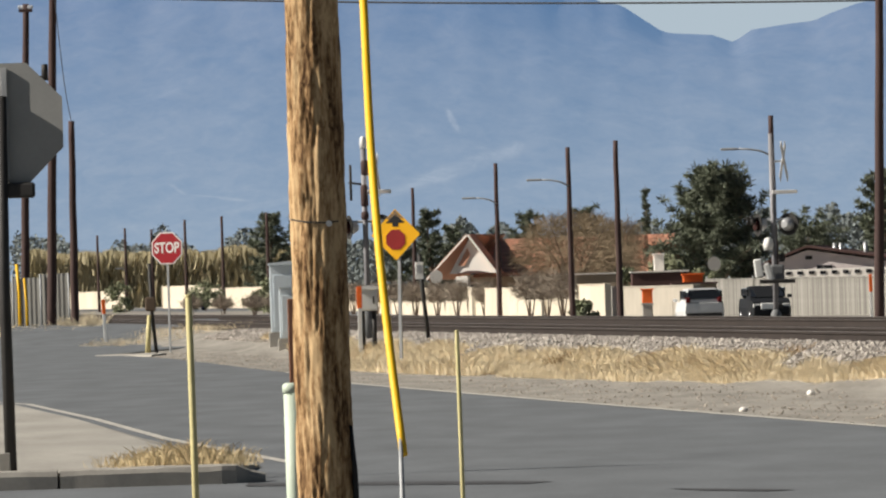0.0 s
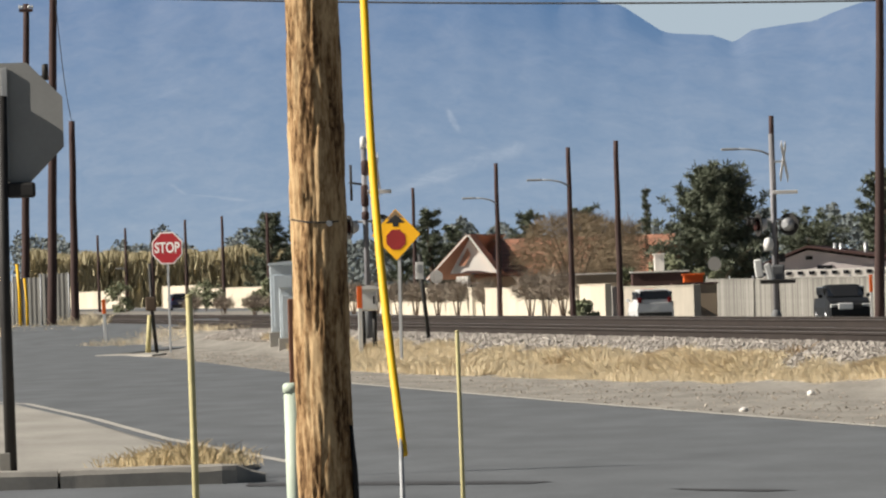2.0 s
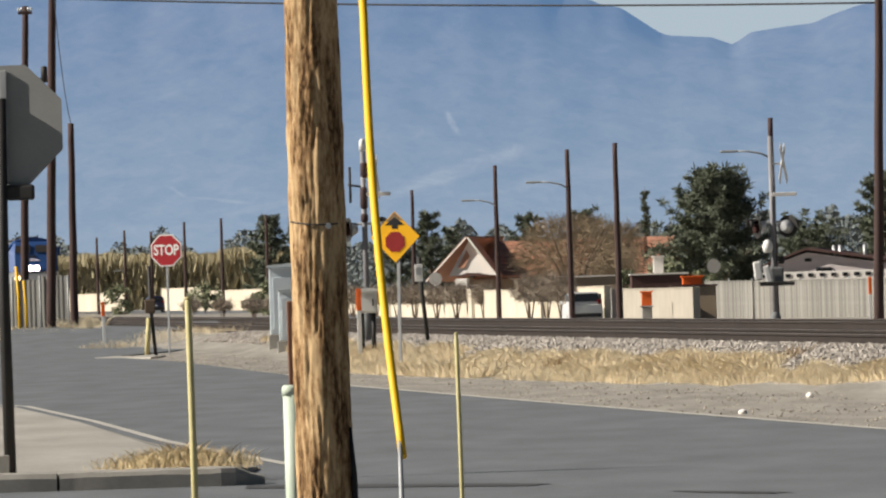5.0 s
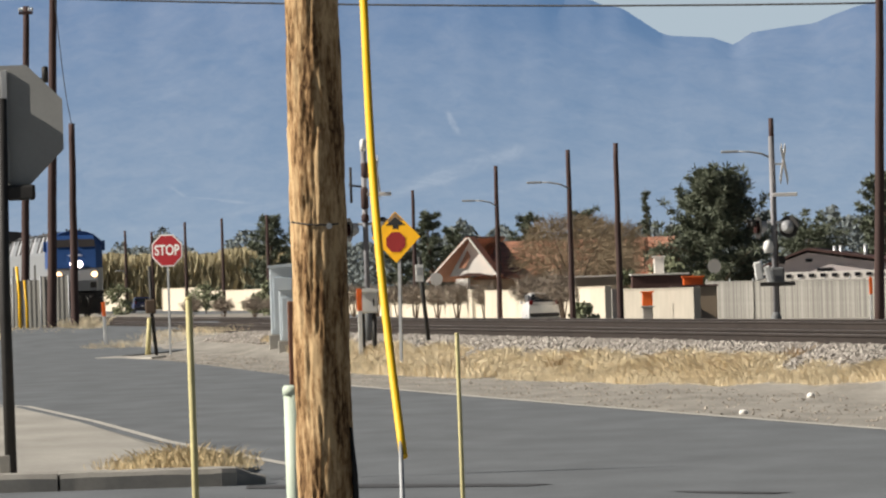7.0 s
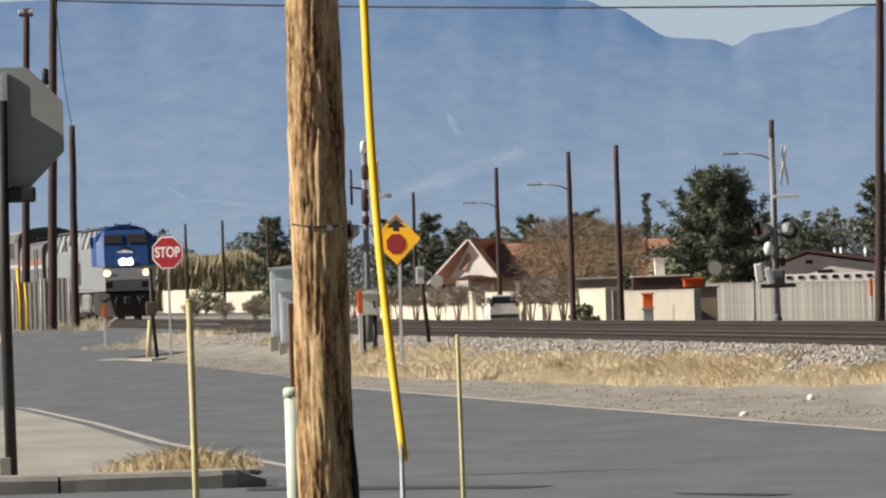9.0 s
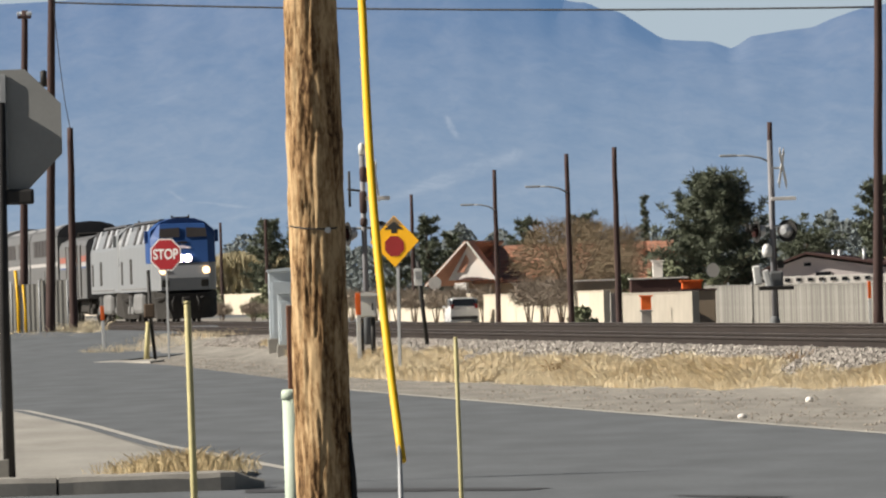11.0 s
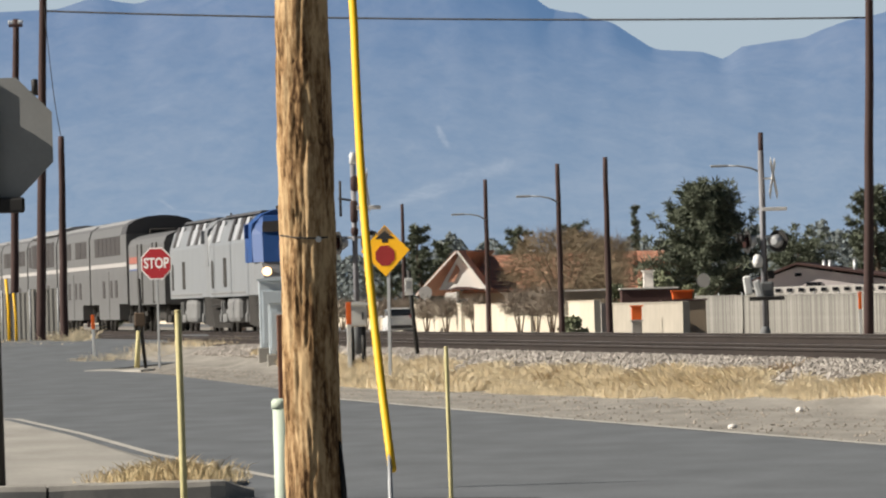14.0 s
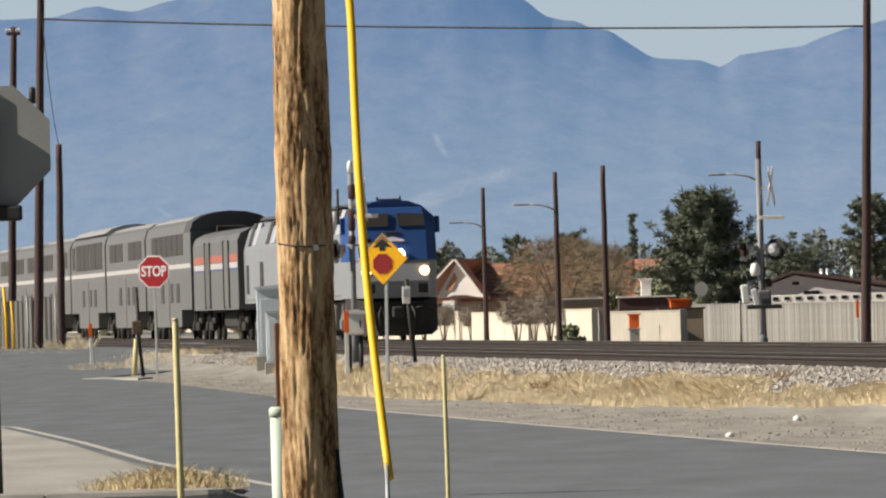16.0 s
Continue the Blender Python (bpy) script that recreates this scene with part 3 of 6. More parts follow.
t = thing("vent_pipe", -0.770, 46.5, 0, "pale green plastic pipe with a rounded cap beside the pole", "pipe")
bm = bmesh.new()
tube(bm, [(0, 0, -0.1), (0, 0, 0.955)], 0.043, 16)
part("pipe", bm, M_PALEGREEN, t)
bm = bmesh.new()
tube(bm, [(0, 0, 0.935), (0, 0, 0.972), (0, 0, 0.985)], [0.048, 0.048, 0.038], 16)
part("cap", bm, M_PALEGREEN, t)

t = thing("timber_stub", -0.985, 60, 0, "reddish brown weathered timber post behind the pole", "post")
bm = bmesh.new()
box(bm, 0.01, 0, 0.64, 0.062, 0.085, 1.5, 0.008)
part("post", bm, M_RUST, t)


def text_mesh(body, size, mat, parent, m, depth=0.003):
    c = bpy.data.curves.new("lettering", "FONT")
    c.body, c.size, c.align_x, c.align_y, c.extrude, c.offset = body, size, "CENTER", "CENTER", depth, size * 0.025
    tmp = new("lettering_curve", c)
    dg = bpy.context.evaluated_depsgraph_get()
    me = bpy.data.meshes.new_from_object(tmp.evaluated_get(dg))
    bpy.data.objects.remove(tmp)
    o = new("lettering", me)
    me.materials.clear()
    me.materials.append(mat)
    o.parent = parent
    o.matrix_basis = m
    return o


def octagon(bm, r, y0, y1, cx=0, cz=0):
    return prism(bm, [(x + cx, z + cz) for x, z in ngon(8, r / math.cos(math.pi / 8), math.pi / 8)], y0, y1)


def stop_sign(x, y, h, width, yaw, label, back=False):
    """The board faces -y before the turn; h is the height of its middle."""
    t = thing("stop_sign", x, y, 0.0, label, "stop sign", "stop signs", yaw=yaw)
    r = width / 2
    bm = bmesh.new()
    octagon(bm, r, -0.003, 0.003, 0, h)
    board = part("board", bm, M_SIGNBACK if back else M_SIGNWHITE, t)
    bm = bmesh.new()
    octagon(bm, r * 0.92, -0.009, -0.0035, 0, h)
    part("red_face", bm, M_SIGNRED, board)
    text_mesh("STOP", width * 0.43, M_SIGNWHITE, board, Matrix.Translation((0, -0.0125, h)) @ pose(0, 0, 0, 90) @ Matrix.Diagonal((0.80, 1.05, 1, 1)))
    return t


ss = stop_sign(-6.87, 233, 2.58, 0.80, -17, "red octagonal stop sign with white lettering on a steel post")
bm = bmesh.new()
box(bm, 0.0, 0.03, 1.45, 0.055, 0.03, 2.95, 0.005)
part("post", bm, M_GALV, ss, "thin grey steel post")

# the other sign, seen from behind, on a wooden post
ss = stop_sign(-3.335, 71.5, 2.79, 0.925, 180 - 5, "back of an aluminium stop sign on a dark post", back=True)
bm = bmesh.new()
tube(bm, [(0.01, 0.06, -0.05), (0.02, 0.06, 1.5), (0.0, 0.06, 3.0)], [0.046, 0.044, 0.040], 12)
part("post", bm, M_DARK, ss, "dark brown round post")
bm = bmesh.new()
box(bm, -0.13, 0.05, 2.275, 0.22, 0.05, 0.12, 0.02)
part("lower_plate", bm, M_DARK, ss, "small dark plate below the sign")
bm = bmesh.new()
box(bm, -0.02, 0.022, 2.79, 0.05, 0.03, 0.85, 0.004)
part("bracket", bm, M_GALV, ss)
t = thing("stake", -3.36, 70.6, 0.1, "short pale wooden stake at the foot of a sign", "stake")
bm = bmesh.new()
box(bm, 0, 0, 0.07, 0.085, 0.05, 0.22, 0.006)
part("stake_body", bm, M_CONCRETE, t)


def diamond_sign():
    t = thing("warning_sign", -0.845, 172, -0.24, "yellow diamond warning sign with black arrow and red octagon", "road sign", yaw=-18)
    h = 2.64
    r = 0.475
    bm = bmesh.new()
    prism(bm, [(0, h - r), (r, h), (0, h + r), (-r, h)], -0.003, 0.003)
    b = part("board", bm, M_SIGNYEL, t)
    bm = bmesh.new()
    prism(bm, [(x, z) for x, z in [(-0.055, h + 0.15), (0.055, h + 0.15), (0.055, h + 0.22), (0.19, h + 0.22), (0.0, h + 0.37), (-0.19, h + 0.22), (-0.055, h + 0.22)]], -0.010, -0.0035)
    part("arrow", bm, M_SIGNBLACK, b)
    bm = bmesh.new()
    prism(bm, [(-0.17, h + 0.29), (-0.05, h + 0.27), (0.09, h + 0.31), (0.165, h + 0.292), (0.0, h + 0.455)], -0.0072, -0.0035)
    part("stain", bm, material("grimy_sign_film", (0.20, 0.13, 0.07), rough=0.7, vary=0.4, scale=6, fine=30), b, "grimy brown stained tip")
    bm = bmesh.new()
    octagon(bm, 0.205, -0.008, -0.0035, 0, h - 0.09)
    part("octagon_rim", bm, M_SIGNYEL, b)
    bm = bmesh.new()
    octagon(bm, 0.185, -0.013, -0.0085, 0, h - 0.09)
    part("octagon", bm, material("deep_red_film", (0.24, 0.015, 0.015), rough=0.6, vary=0.1), b)
    bm = bmesh.new()
    box(bm, 0.035, 0.03, 1.35, 0.06, 0.04, 2.8, 0.005, rot=pose(0, 0, 0, 0, 0.7, 0))
    part("post", bm, M_GALV, t)


diamond_sign()


def small_plate_sign():
    t = thing("plate_sign", -0.46, 196, 0.0, "small pale rectangular plate on a leaning dark post", "road sign")
    bm = bmesh.new()
    tube(bm, [(0.16, 0, -0.1), (0.03, 0, 1.3), (-0.02, 0, 2.1)], 0.045, 8)
    part("post", bm, M_DARK, t)
    bm = bmesh.new()
    box(bm, -0.03, -0.06, 1.76, 0.17, 0.02, 0.36, 0.01)
    p = part("plate", bm, M_WHITE, t)
    bm = bmesh.new()
    box(bm, -0.03, -0.073, 1.8, 0.11, 0.006, 0.16)
    part("bars", bm, M_SILVER, p)


small_plate_sign()


def marker_post(x, y, z, h, lean=0.0):
    t = thing("marker_post", x, y, z, "white utility marker post with an orange top", "marker post", "utility markers")
    bm = bmesh.new()
    box(bm, 0, 0, h * 0.35, 0.09, 0.03, h * 0.7 + 0.2, 0.008, rot=pose(0, 0, 0, 0, lean, 0))
    part("shaft", bm, M_WHITE, t)
    bm = bmesh.new()
    box(bm, -lean * 0.002 + math.sin(radians(lean)) * h * 0.5, 0, h * 0.84, 0.11, 0.04, h * 0.32, 0.012, rot=pose(0, 0, 0, 0, lean, 0))
    part("top", bm, M_ORANGE, t)


marker_post(-10.05, 276, 0.0, 1.32, -1.5)
marker_post(-1.76, 195, 0.02, 1.45)
marker_post(13.75, 300, -0.4, 1.75)

# ---- poles, signals, cabinets ----
def wood_pole(x, y, z, h, r, lean=0.0, group="utility poles", label="tall dark creosoted wooden utility pole", arms=()):
    t = thing("utility_pole", x, y, z, label, "utility pole", group)
    bm = bmesh.new()
    n = 14
    tube(bm, [(math.sin(radians(lean)) * h * i / n + 0.007 * math.sin(i * 1.3 + x), 0, -0.6 * (i == 0) + h * i / n) for i in range(n + 1)],
         [r * (1 - 0.30 * i / n) for i in range(n + 1)], 12)
    part("shaft", bm, M_OLDPOLE, t)
    for hz, w in arms:
        bm = bmesh.new()
        xo = math.sin(radians(lean)) * hz
        box(bm, xo, -r - 0.03, hz, w, 0.09, 0.11, 0.01)
        arm = part("crossarm", bm, M_OLDPOLE, t)
        for s in (-0.9, -0.5, 0.5, 0.9):
            bm = bmesh.new()
            tube(bm, [(xo + s * w / 2, -r - 0.03, hz + 0.05), (xo + s * w / 2, -r - 0.03, hz + 0.12), (xo + s * w / 2, -r - 0.03, hz + 0.2)], [0.025, 0.05, 0.03], 8)
            part("insulator", bm, M_SILVER, arm)
    return t


def street_light(pole_x, y, h, reach, z0=0.0):
    """Arm and lamp head reaching to the left of a pole."""
    t = thing("street_light", pole_x, y, z0, "grey cobra-head street light on a curved arm", "street light", "street lights")
    bm = bmesh.new()
    tube(bm, [(0, -0.1, h - 0.35), (-reach * 0.3, -0.1, h - 0.12), (-reach * 0.65, -0.1, h - 0.02), (-reach, -0.1, h)], 0.04, 8)
    part("arm", bm, M_GALV, t)
    bm = bmesh.new()
    box(bm, -reach - 0.28, -0.1, h, 0.75, 0.26, 0.11, 0.045)
    part("lamp_head", bm, M_GALV, t)
    return t


# tall poles at the bank on the left
p = wood_pole(-13.9, 330, 0.1, 14.5, 0.175, 1.95)
p = wood_pole(-12.75, 322, 0.0, 7.5, 0.15, 0.75)
p = wood_pole(-15.2, 338, 0.1, 12.0, 0.16, 1.9, arms=((11.75, 0.5),))
t = thing("transformer", -14.3, 338, 0.1, "small dark transformer and arrester on a pole", "transformer")
bm = bmesh.new()
tube(bm, [(0.12, -0.3, 9.2), (0.12, -0.3, 9.75), (0.12, -0.3, 9.8)], [0.12, 0.12, 0.06], 12)
tube(bm, [(-0.35, -0.2, 9.35), (0.12, -0.25, 9.35)], 0.03, 6)
part("tank", bm, M_DARK, t)
for gx, gy, gh in ((-15.05, 331, 2.65), (-14.8, 331, 2.15)):
    t = thing("guy_guard", gx, gy, 0.0, "yellow plastic guard on a guy wire", "guy guard", "guy guards on the bank")
    bm = bmesh.new()
    tube(bm, [(0, 0, 0), (0, 0, gh * 0.6), (-0.06, 0, gh)], 0.055, 8)
    part("guard", bm, M_YEL, t)
# tall pole behind the fence at the right, and lamp poles along the far road
wood_pole(14.45, 310, -0.5, 13.5, 0.175, 1.8)
far_poles = ((3.14, 523, 8.7, 0.5), (6.39, 463, 8.63, 0.4), (7.99, 422, 8.28, 0.35), (14.34, 402, 8.85, 0.3), (-1.9, 640, 8.6, 0.3),
             (-15.4, 824, 8.6, 0.3), (-20.0, 850, 8.6, 0.2), (-24.2, 880, 8.6, 0.2), (-28.3, 910, 8.0, -0.2), (-31.9, 940, 8.4, 0.1), (-36.0, 975, 8.0, 0.1))
for px, py, ph, ln in far_poles:
    wood_pole(px, py, -0.55 + 0.3 * smooth01(450, 900, py), ph, 0.155 if py < 700 else 0.17, ln * 0, group="poles along the far road", label="dark wooden pole beside the far road")
street_light(6.39, 463, 7.05, 1.45, -0.55)
street_light(14.34, 402, 7.4, 1.55, -0.5)
street_light(3.14, 523, 6.75, 1.3, -0.5)
street_light(-31.9, 940, 4.4, 0.5, -0.3)

wire_pts = [(-13.45 + 28.2 * i / 24, 330 - 20 * i / 24, 12.1 - 1.65 * i / 24 - 0.17 * (1 - (2 * i / 24 - 1) ** 2)) for i in range(25)]
t = thing("overhead_wire", 0, 0, 0, "dark overhead cable strung between two poles", "cable")
bm = bmesh.new()
tube(bm, wire_pts, 0.032, 6)
part("cable", bm, M_CABLE, t)
t = thing("overhead_wire", 0, 0, 0, "thin service wire drooping from a tall pole to a shorter one", "cable")
bm = bmesh.new()
tube(bm, [(-13.45 + 0.8 * k, 330 - 8 * k, 12.4 - 4.95 * k - 0.7 * math.sin(math.pi * k)) for k in [i / 12 for i in range(13)]], 0.016, 5)
part("cable", bm, M_CABLE, t)


def crossing_signal(x, y, z, yaw, h, label, buck=78, zl=2.9):
    """Mast with crossbuck blades seen nearly on edge, paired warning lights on a bar, and a plate."""
    t = thing("crossing_signal", x, y, z, label, "crossing signal", "crossing signals", yaw=yaw)
    bm = bmesh.new()
    tube(bm, [(0, 0, -0.2), (0, 0, h)], 0.062, 12)
    part("mast", bm, M_MAST, t)
    bm = bmesh.new()
    tube(bm, [(0, 0, -0.2), (0, 0, 0.75), (0, 0, 0.85)], [0.14, 0.13, 0.07], 12)
    part("mast_foot", bm, M_TRUCKGREY, t)
    turn = Matrix.Rotation(radians(buck), 4, "Z")
    for s in (-1, 1):
        bm = bmesh.new()
        box(bm, 0, -0.02 * s, 0, 1.22, 0.014, 0.2, 0.003, rot=pose(0, 0, 0, 0, 45 * s, 0))
        bmesh.ops.transform(bm, matrix=Matrix.Translation((0.29, 0, h - 0.68)) @ turn, verts=bm.verts)
        part("crossbuck_blade", bm, M_SIGNWHITE, t)
    bm = bmesh.new()
    box(bm, 0.15, 0.02, h - 0.68, 0.28, 0.05, 0.05, 0.01)
    part("crossbuck_bracket", bm, M_SILVER, t)
    bm = bmesh.new()
    tube(bm, [(-0.5, 0, zl + 0.12), (0.5, 0, zl + 0.12)], 0.03, 8)
    part("light_bar", bm, M_SILVER, t)
    for s, lk in ((-1, -72), (1, 150)):
        face = Matrix.Translation((0.36 * s, 0, zl)) @ Matrix.Rotation(radians(lk), 4, "Z")

        def add(name, bm, mat, parent):
            bmesh.ops.transform(bm, matrix=face, verts=bm.verts)
            return part(name, bm, mat, parent)

        bm = bmesh.new()
        prism(bm, ngon(18, 0.27), -0.02, 0.0)
        disc = add("light_backboard", bm, M_DARK, t)
        bm = bmesh.new()
        prism(bm, ngon(14, 0.14), -0.10, -0.021)
        add("lamp_lens", bm, M_LENSRED, disc)
        bm = bmesh.new()
        tube(bm, [(-0.16, -0.2, 0.02), (-0.12, -0.2, 0.12), (0, -0.2, 0.17), (0.12, -0.2, 0.12), (0.16, -0.2, 0.02)], 0.05, 6)
        box(bm, 0, -0.17, 0.17, 0.24, 0.32, 0.03, 0.01)
        add("lamp_hood", bm, M_DARK, disc)
        bm = bmesh.new()
        tube(bm, [(0, 0.002, 0), (0, 0.1, 0), (0, 0.2, 0)], [0.17, 0.15, 0.08], 12)
        add("lamp_housing", bm, M_SILVER, disc)
    bm = bmesh.new()
    box(bm, 0.30, -0.06, zl + 0.78, 0.60, 0.03, 0.09, 0.01)
    part("plate", bm, M_SIGNWHITE, t)
    return t


M_MAST = material("weathered_mast_paint", (0.23, 0.225, 0.24), rough=0.6, metal=0.2, vary=0.25, scale=1.5, stretch=(1, 1, 0.4))
M_TRUCKGREY = material("dull_grey_paint", (0.16, 0.165, 0.17), rough=0.6, vary=0.2)
cs = crossing_signal(8.01, 225, -0.25, 0, 5.1, "silver crossing signal mast with crossbuck and dark warning lights")
# gate mechanism with counterweights on that mast
bm = bmesh.new()
box(bm, 0.06, 0.05, 1.72, 0.34, 0.4, 0.42, 0.05)
gm = part("gate_mechanism", bm, M_TRUCKGREY, cs, "grey gate mechanism case")
for dx, dz, w, a in ((-0.40, 1.85, 0.20, -6), (-0.16, 1.75, 0.17, -14)):
    bm = bmesh.new()
    box(bm, 0, 0, 0, w, 0.10, 0.46, 0.04, rot=pose(0, 0, 0, 0, a, 0))
    bmesh.ops.translate(bm, vec=(dx, -0.25, dz), verts=bm.verts)
    part("counterweight", bm, M_WHITE, gm)
bm = bmesh.new()
box(bm, 0.05, -0.3, 1.53, 0.85, 0.12, 0.10, 0.02)
part("gate_arm_stub", bm, M_DARK, gm)
bm = bmesh.new()
box(bm, 0.17, -0.05, 2.1, 0.16, 0.2, 0.2, 0.03)
part("junction_case", bm, M_DARK, cs)
bm = bmesh.new()
tube(bm, [(-0.14, -0.12, 2.28), (-0.14, -0.12, 2.42), (-0.14, -0.12, 2.55), (-0.14, -0.12, 2.6)], [0.10, 0.13, 0.10, 0.03], 12)
part("bell", bm, M_WHITE, cs, "pale bell housing")

cs = crossing_signal(-1.70, 209, 0.2, 0, 4.45, "silver crossing signal mast beside a control cabinet", 84, 2.6)
bm = bmesh.new()
tube(bm, [(-0.3, 0.0, 3.2), (-0.3, 0.0, 4.0)], 0.03, 6)
tube(bm, [(-0.35, 0.0, 3.6), (0.0, 0.0, 3.55)], 0.025, 6)
part("antenna_bracket", bm, M_DARK, cs)
for z0, z1, dx in ((3.05, 3.55, 0.0), (3.75, 4.1, 0.02), (2.75, 2.95, 0.0)):
    bm = bmesh.new()
    tube(bm, [(dx, -0.02, z0), (dx, -0.02, z0 + 0.04), (dx, -0.02, z1 - 0.04), (dx, -0.02, z1)], [0.05, 0.085, 0.085, 0.05], 10)
    part("mast_can", bm, M_OLDPOLE, cs)
bm = bmesh.new()
tube(bm, [(0, 0, 4.36), (0, 0, 4.58), (0, 0, 4.63)], [0.075, 0.07, 0.03], 10)
part("mast_cap", bm, M_WHITE, cs)


def relay_cabinet(x, y, z, w, d, h, name, label, mat, legs=False):
    t = thing(name, x, y, z, label, "cabinet", "signal cabinets")
    bm = bmesh.new()
    box(bm, 0, 0, h / 2 + (0.9 if legs else 0.05), w, d, h, 0.02)
    b = part("body", bm, mat, t)
    zc = h / 2 + (0.9 if legs else 0.05)
    bm = bmesh.new()
    box(bm, 0.02, -d / 2 - 0.012, zc - h * 0.04, w * 0.86, 0.02, h * 0.78, 0.008)
    dr = part("door", bm, mat, b)
    bm = bmesh.new()
    box(bm, w * 0.3, -d / 2 - 0.04, zc, 0.03, 0.04, 0.16, 0.008)
    part("handle", bm, M_DARK, dr)
    bm = bmesh.new()
    prism(bm, [(-w / 2 - 0.05, zc + h / 2), (w / 2 + 0.05, zc + h / 2), (w / 2 + 0.03, zc + h / 2 + 0.05), (0, zc + h / 2 + 0.09), (-w / 2 - 0.03, zc + h / 2 + 0.05)], -d / 2 - 0.06, d / 2 + 0.06)
    part("roof", bm, mat, t)
    if legs:
        for s in (-1, 1):
            bm = bmesh.new()
            tube(bm, [(s * w * 0.3, 0, -0.1), (s * w * 0.3, 0, 0.92)], 0.05, 8)
            part("leg", bm, M_DARK, t)
    else:
        bm = bmesh.new()
        box(bm, 0, 0, -0.2, w + 0.1, d + 0.1, 0.5, 0.02)
        part("footing", bm, M_CONCRETE, t)
    return t


relay_cabinet(-3.72, 226, 0.38, 0.95, 0.9, 1.62, "relay_cabinet", "pale blue-grey steel signal cabinet with a pitched lid", M_CABINET)
relay_cabinet(-3.62, 221, 0.25, 0.55, 0.4, 1.2, "meter_cabinet", "smaller pale blue-grey equipment cabinet", M_CABINET)
relay_cabinet(-1.60, 197, 0.05, 0.40, 0.3, 0.45, "junction_box", "white metal junction box on two dark legs", M_WHITE, legs=True)

t = thing("mailbox_post", -7.20, 231, 0.0, "dark box on a leaning post with a yellow guard", "utility post")
bm = bmesh.new()
tube(bm, [(0.06, 0, -0.1), (-0.03, 0, 1.0), (-0.06, 0, 2.2)], 0.045, 8)
part("post", bm, M_DARK, t)
bm = bmesh.new()
box(bm, -0.06, -0.05, 1.2, 0.26, 0.2, 0.34, 0.03)
part("box", bm, material("brown_box", (0.12, 0.085, 0.06), vary=0.2), t)
bm = bmesh.new()
tube(bm, [(-0.16, -0.05, 0.0), (-0.10, -0.05, 0.92)], [0.07, 0.05], 8)
part("guard", bm, M_PALEYEL, t)


def sheet_fence():
    """Grey corrugated sheets between posts on the left bank."""
    t = thing("sheet_fence", -16.5, 336, 0.1, "grey weathered corrugated metal fence", "fence")
    m = material("grey_corrugated_sheet", (0.18, 0.176, 0.165), rough=0.7, metal=0.1, vary=0.3, scale=1.2, stretch=(1, 1, 0.2))
    for i in range(3):
        bm = bmesh.new()
        n = 24
        a = []
        for k in range(n + 1):
            x = i * 1.02 + k / n
            y = -3 * x * 0.1 + 0.012 * math.sin(k * math.tau / 4)
            hh = 2.05 + 0.12 * ((i * 7) % 3) - 0.1
            a.append((bm.verts.new((x, y, 0)), bm.verts.new((x, y, hh)), bm.verts.new((x, y + 0.02, 0)), bm.verts.new((x, y + 0.02, hh))))
        for p, q in zip(a, a[1:]):
            bm.faces.new((p[0], q[0], q[1], p[1]))
            bm.faces.new((p[2], p[3], q[3], q[2]))
            bm.faces.new((p[1], q[1], q[3], p[3]))
        part("panel", bm, m, t)
    for i in range(4):
        bm = bmesh.new()
        tube(bm, [(i * 1.02 - 0.01, -0.1 - 0.306 * i, -0.2), (i * 1.02 - 0.01, -0.1 - 0.306 * i, 2.2)], 0.035, 8)
        part("post", bm, M_GALV, t)


sheet_fence()

# ---- the train ----
M_LOCOGREY = material("silver_grey_paint", (0.235, 0.245, 0.258), rough=0.4, vary=0.10, scale=0.8, fine=8, bump=0.04, spec=0.5)
M_LOCOBLUE = material("deep_blue_paint", (0.016, 0.065, 0.22), rough=0.55, vary=0.12, scale=0.8, fine=8, bump=0.03, spec=0.5)
M_STEEL = material("fluted_stainless_steel", (0.158, 0.157, 0.158), rough=0.5, metal=0.2, vary=0.10, scale=0.7, fine=9, bump=0.05)
M_ROOF = material("sooty_roof", (0.075, 0.075, 0.08), rough=0.7, vary=0.3, scale=0.6)
# roof steel paler than the sides, its highlights included in the colour
M_STEELROOF = material("highlit_steel_roof", (0.36, 0.36, 0.365), rough=0.5, metal=0.2, vary=0.12, scale=0.6)
M_UNDER = material("dark_running_gear", (0.04, 0.037, 0.034), rough=0.8, vary=0.35, scale=2)
M_TRUCK = material("dusty_grey_truck", (0.20, 0.20, 0.20), rough=0.7, vary=0.3, scale=2)
M_WIN = material("dark_train_glass", (0.055, 0.049, 0.048), rough=0.5, vary=0.2, scale=2, bump=0.0, spec=0.25)
M_STRIPE_R = material("red_stripe", (0.36, 0.12, 0.09), rough=0.5, vary=0.08)
M_STRIPE_W = material("white_stripe", (0.42, 0.40, 0.39), rough=0.5, vary=0.06)
M_STRIPE_B = material("blue_stripe", (0.05, 0.10, 0.28), rough=0.5, vary=0.08)
M_HEAD = material("headlight_glow", (1.0, 0.78, 0.70), emit=9.0, vary=0.02, bump=0.0)
M_DITCH = material("ditch_light_glow", (1.0, 0.62, 0.32), emit=4.0, vary=0.02, bump=0.0)
# pale panels have the sky's reflection painted into their colour
M_LOUVRE = material("sky_pale_louvre", (0.42, 0.43, 0.45), rough=0.4, vary=0.08)
M_NUM = material("pale_number_board", (0.75, 0.76, 0.8), rough=0.4, vary=0.05)

TRAIN = []      # (thing, distance of its front behind the train's head)


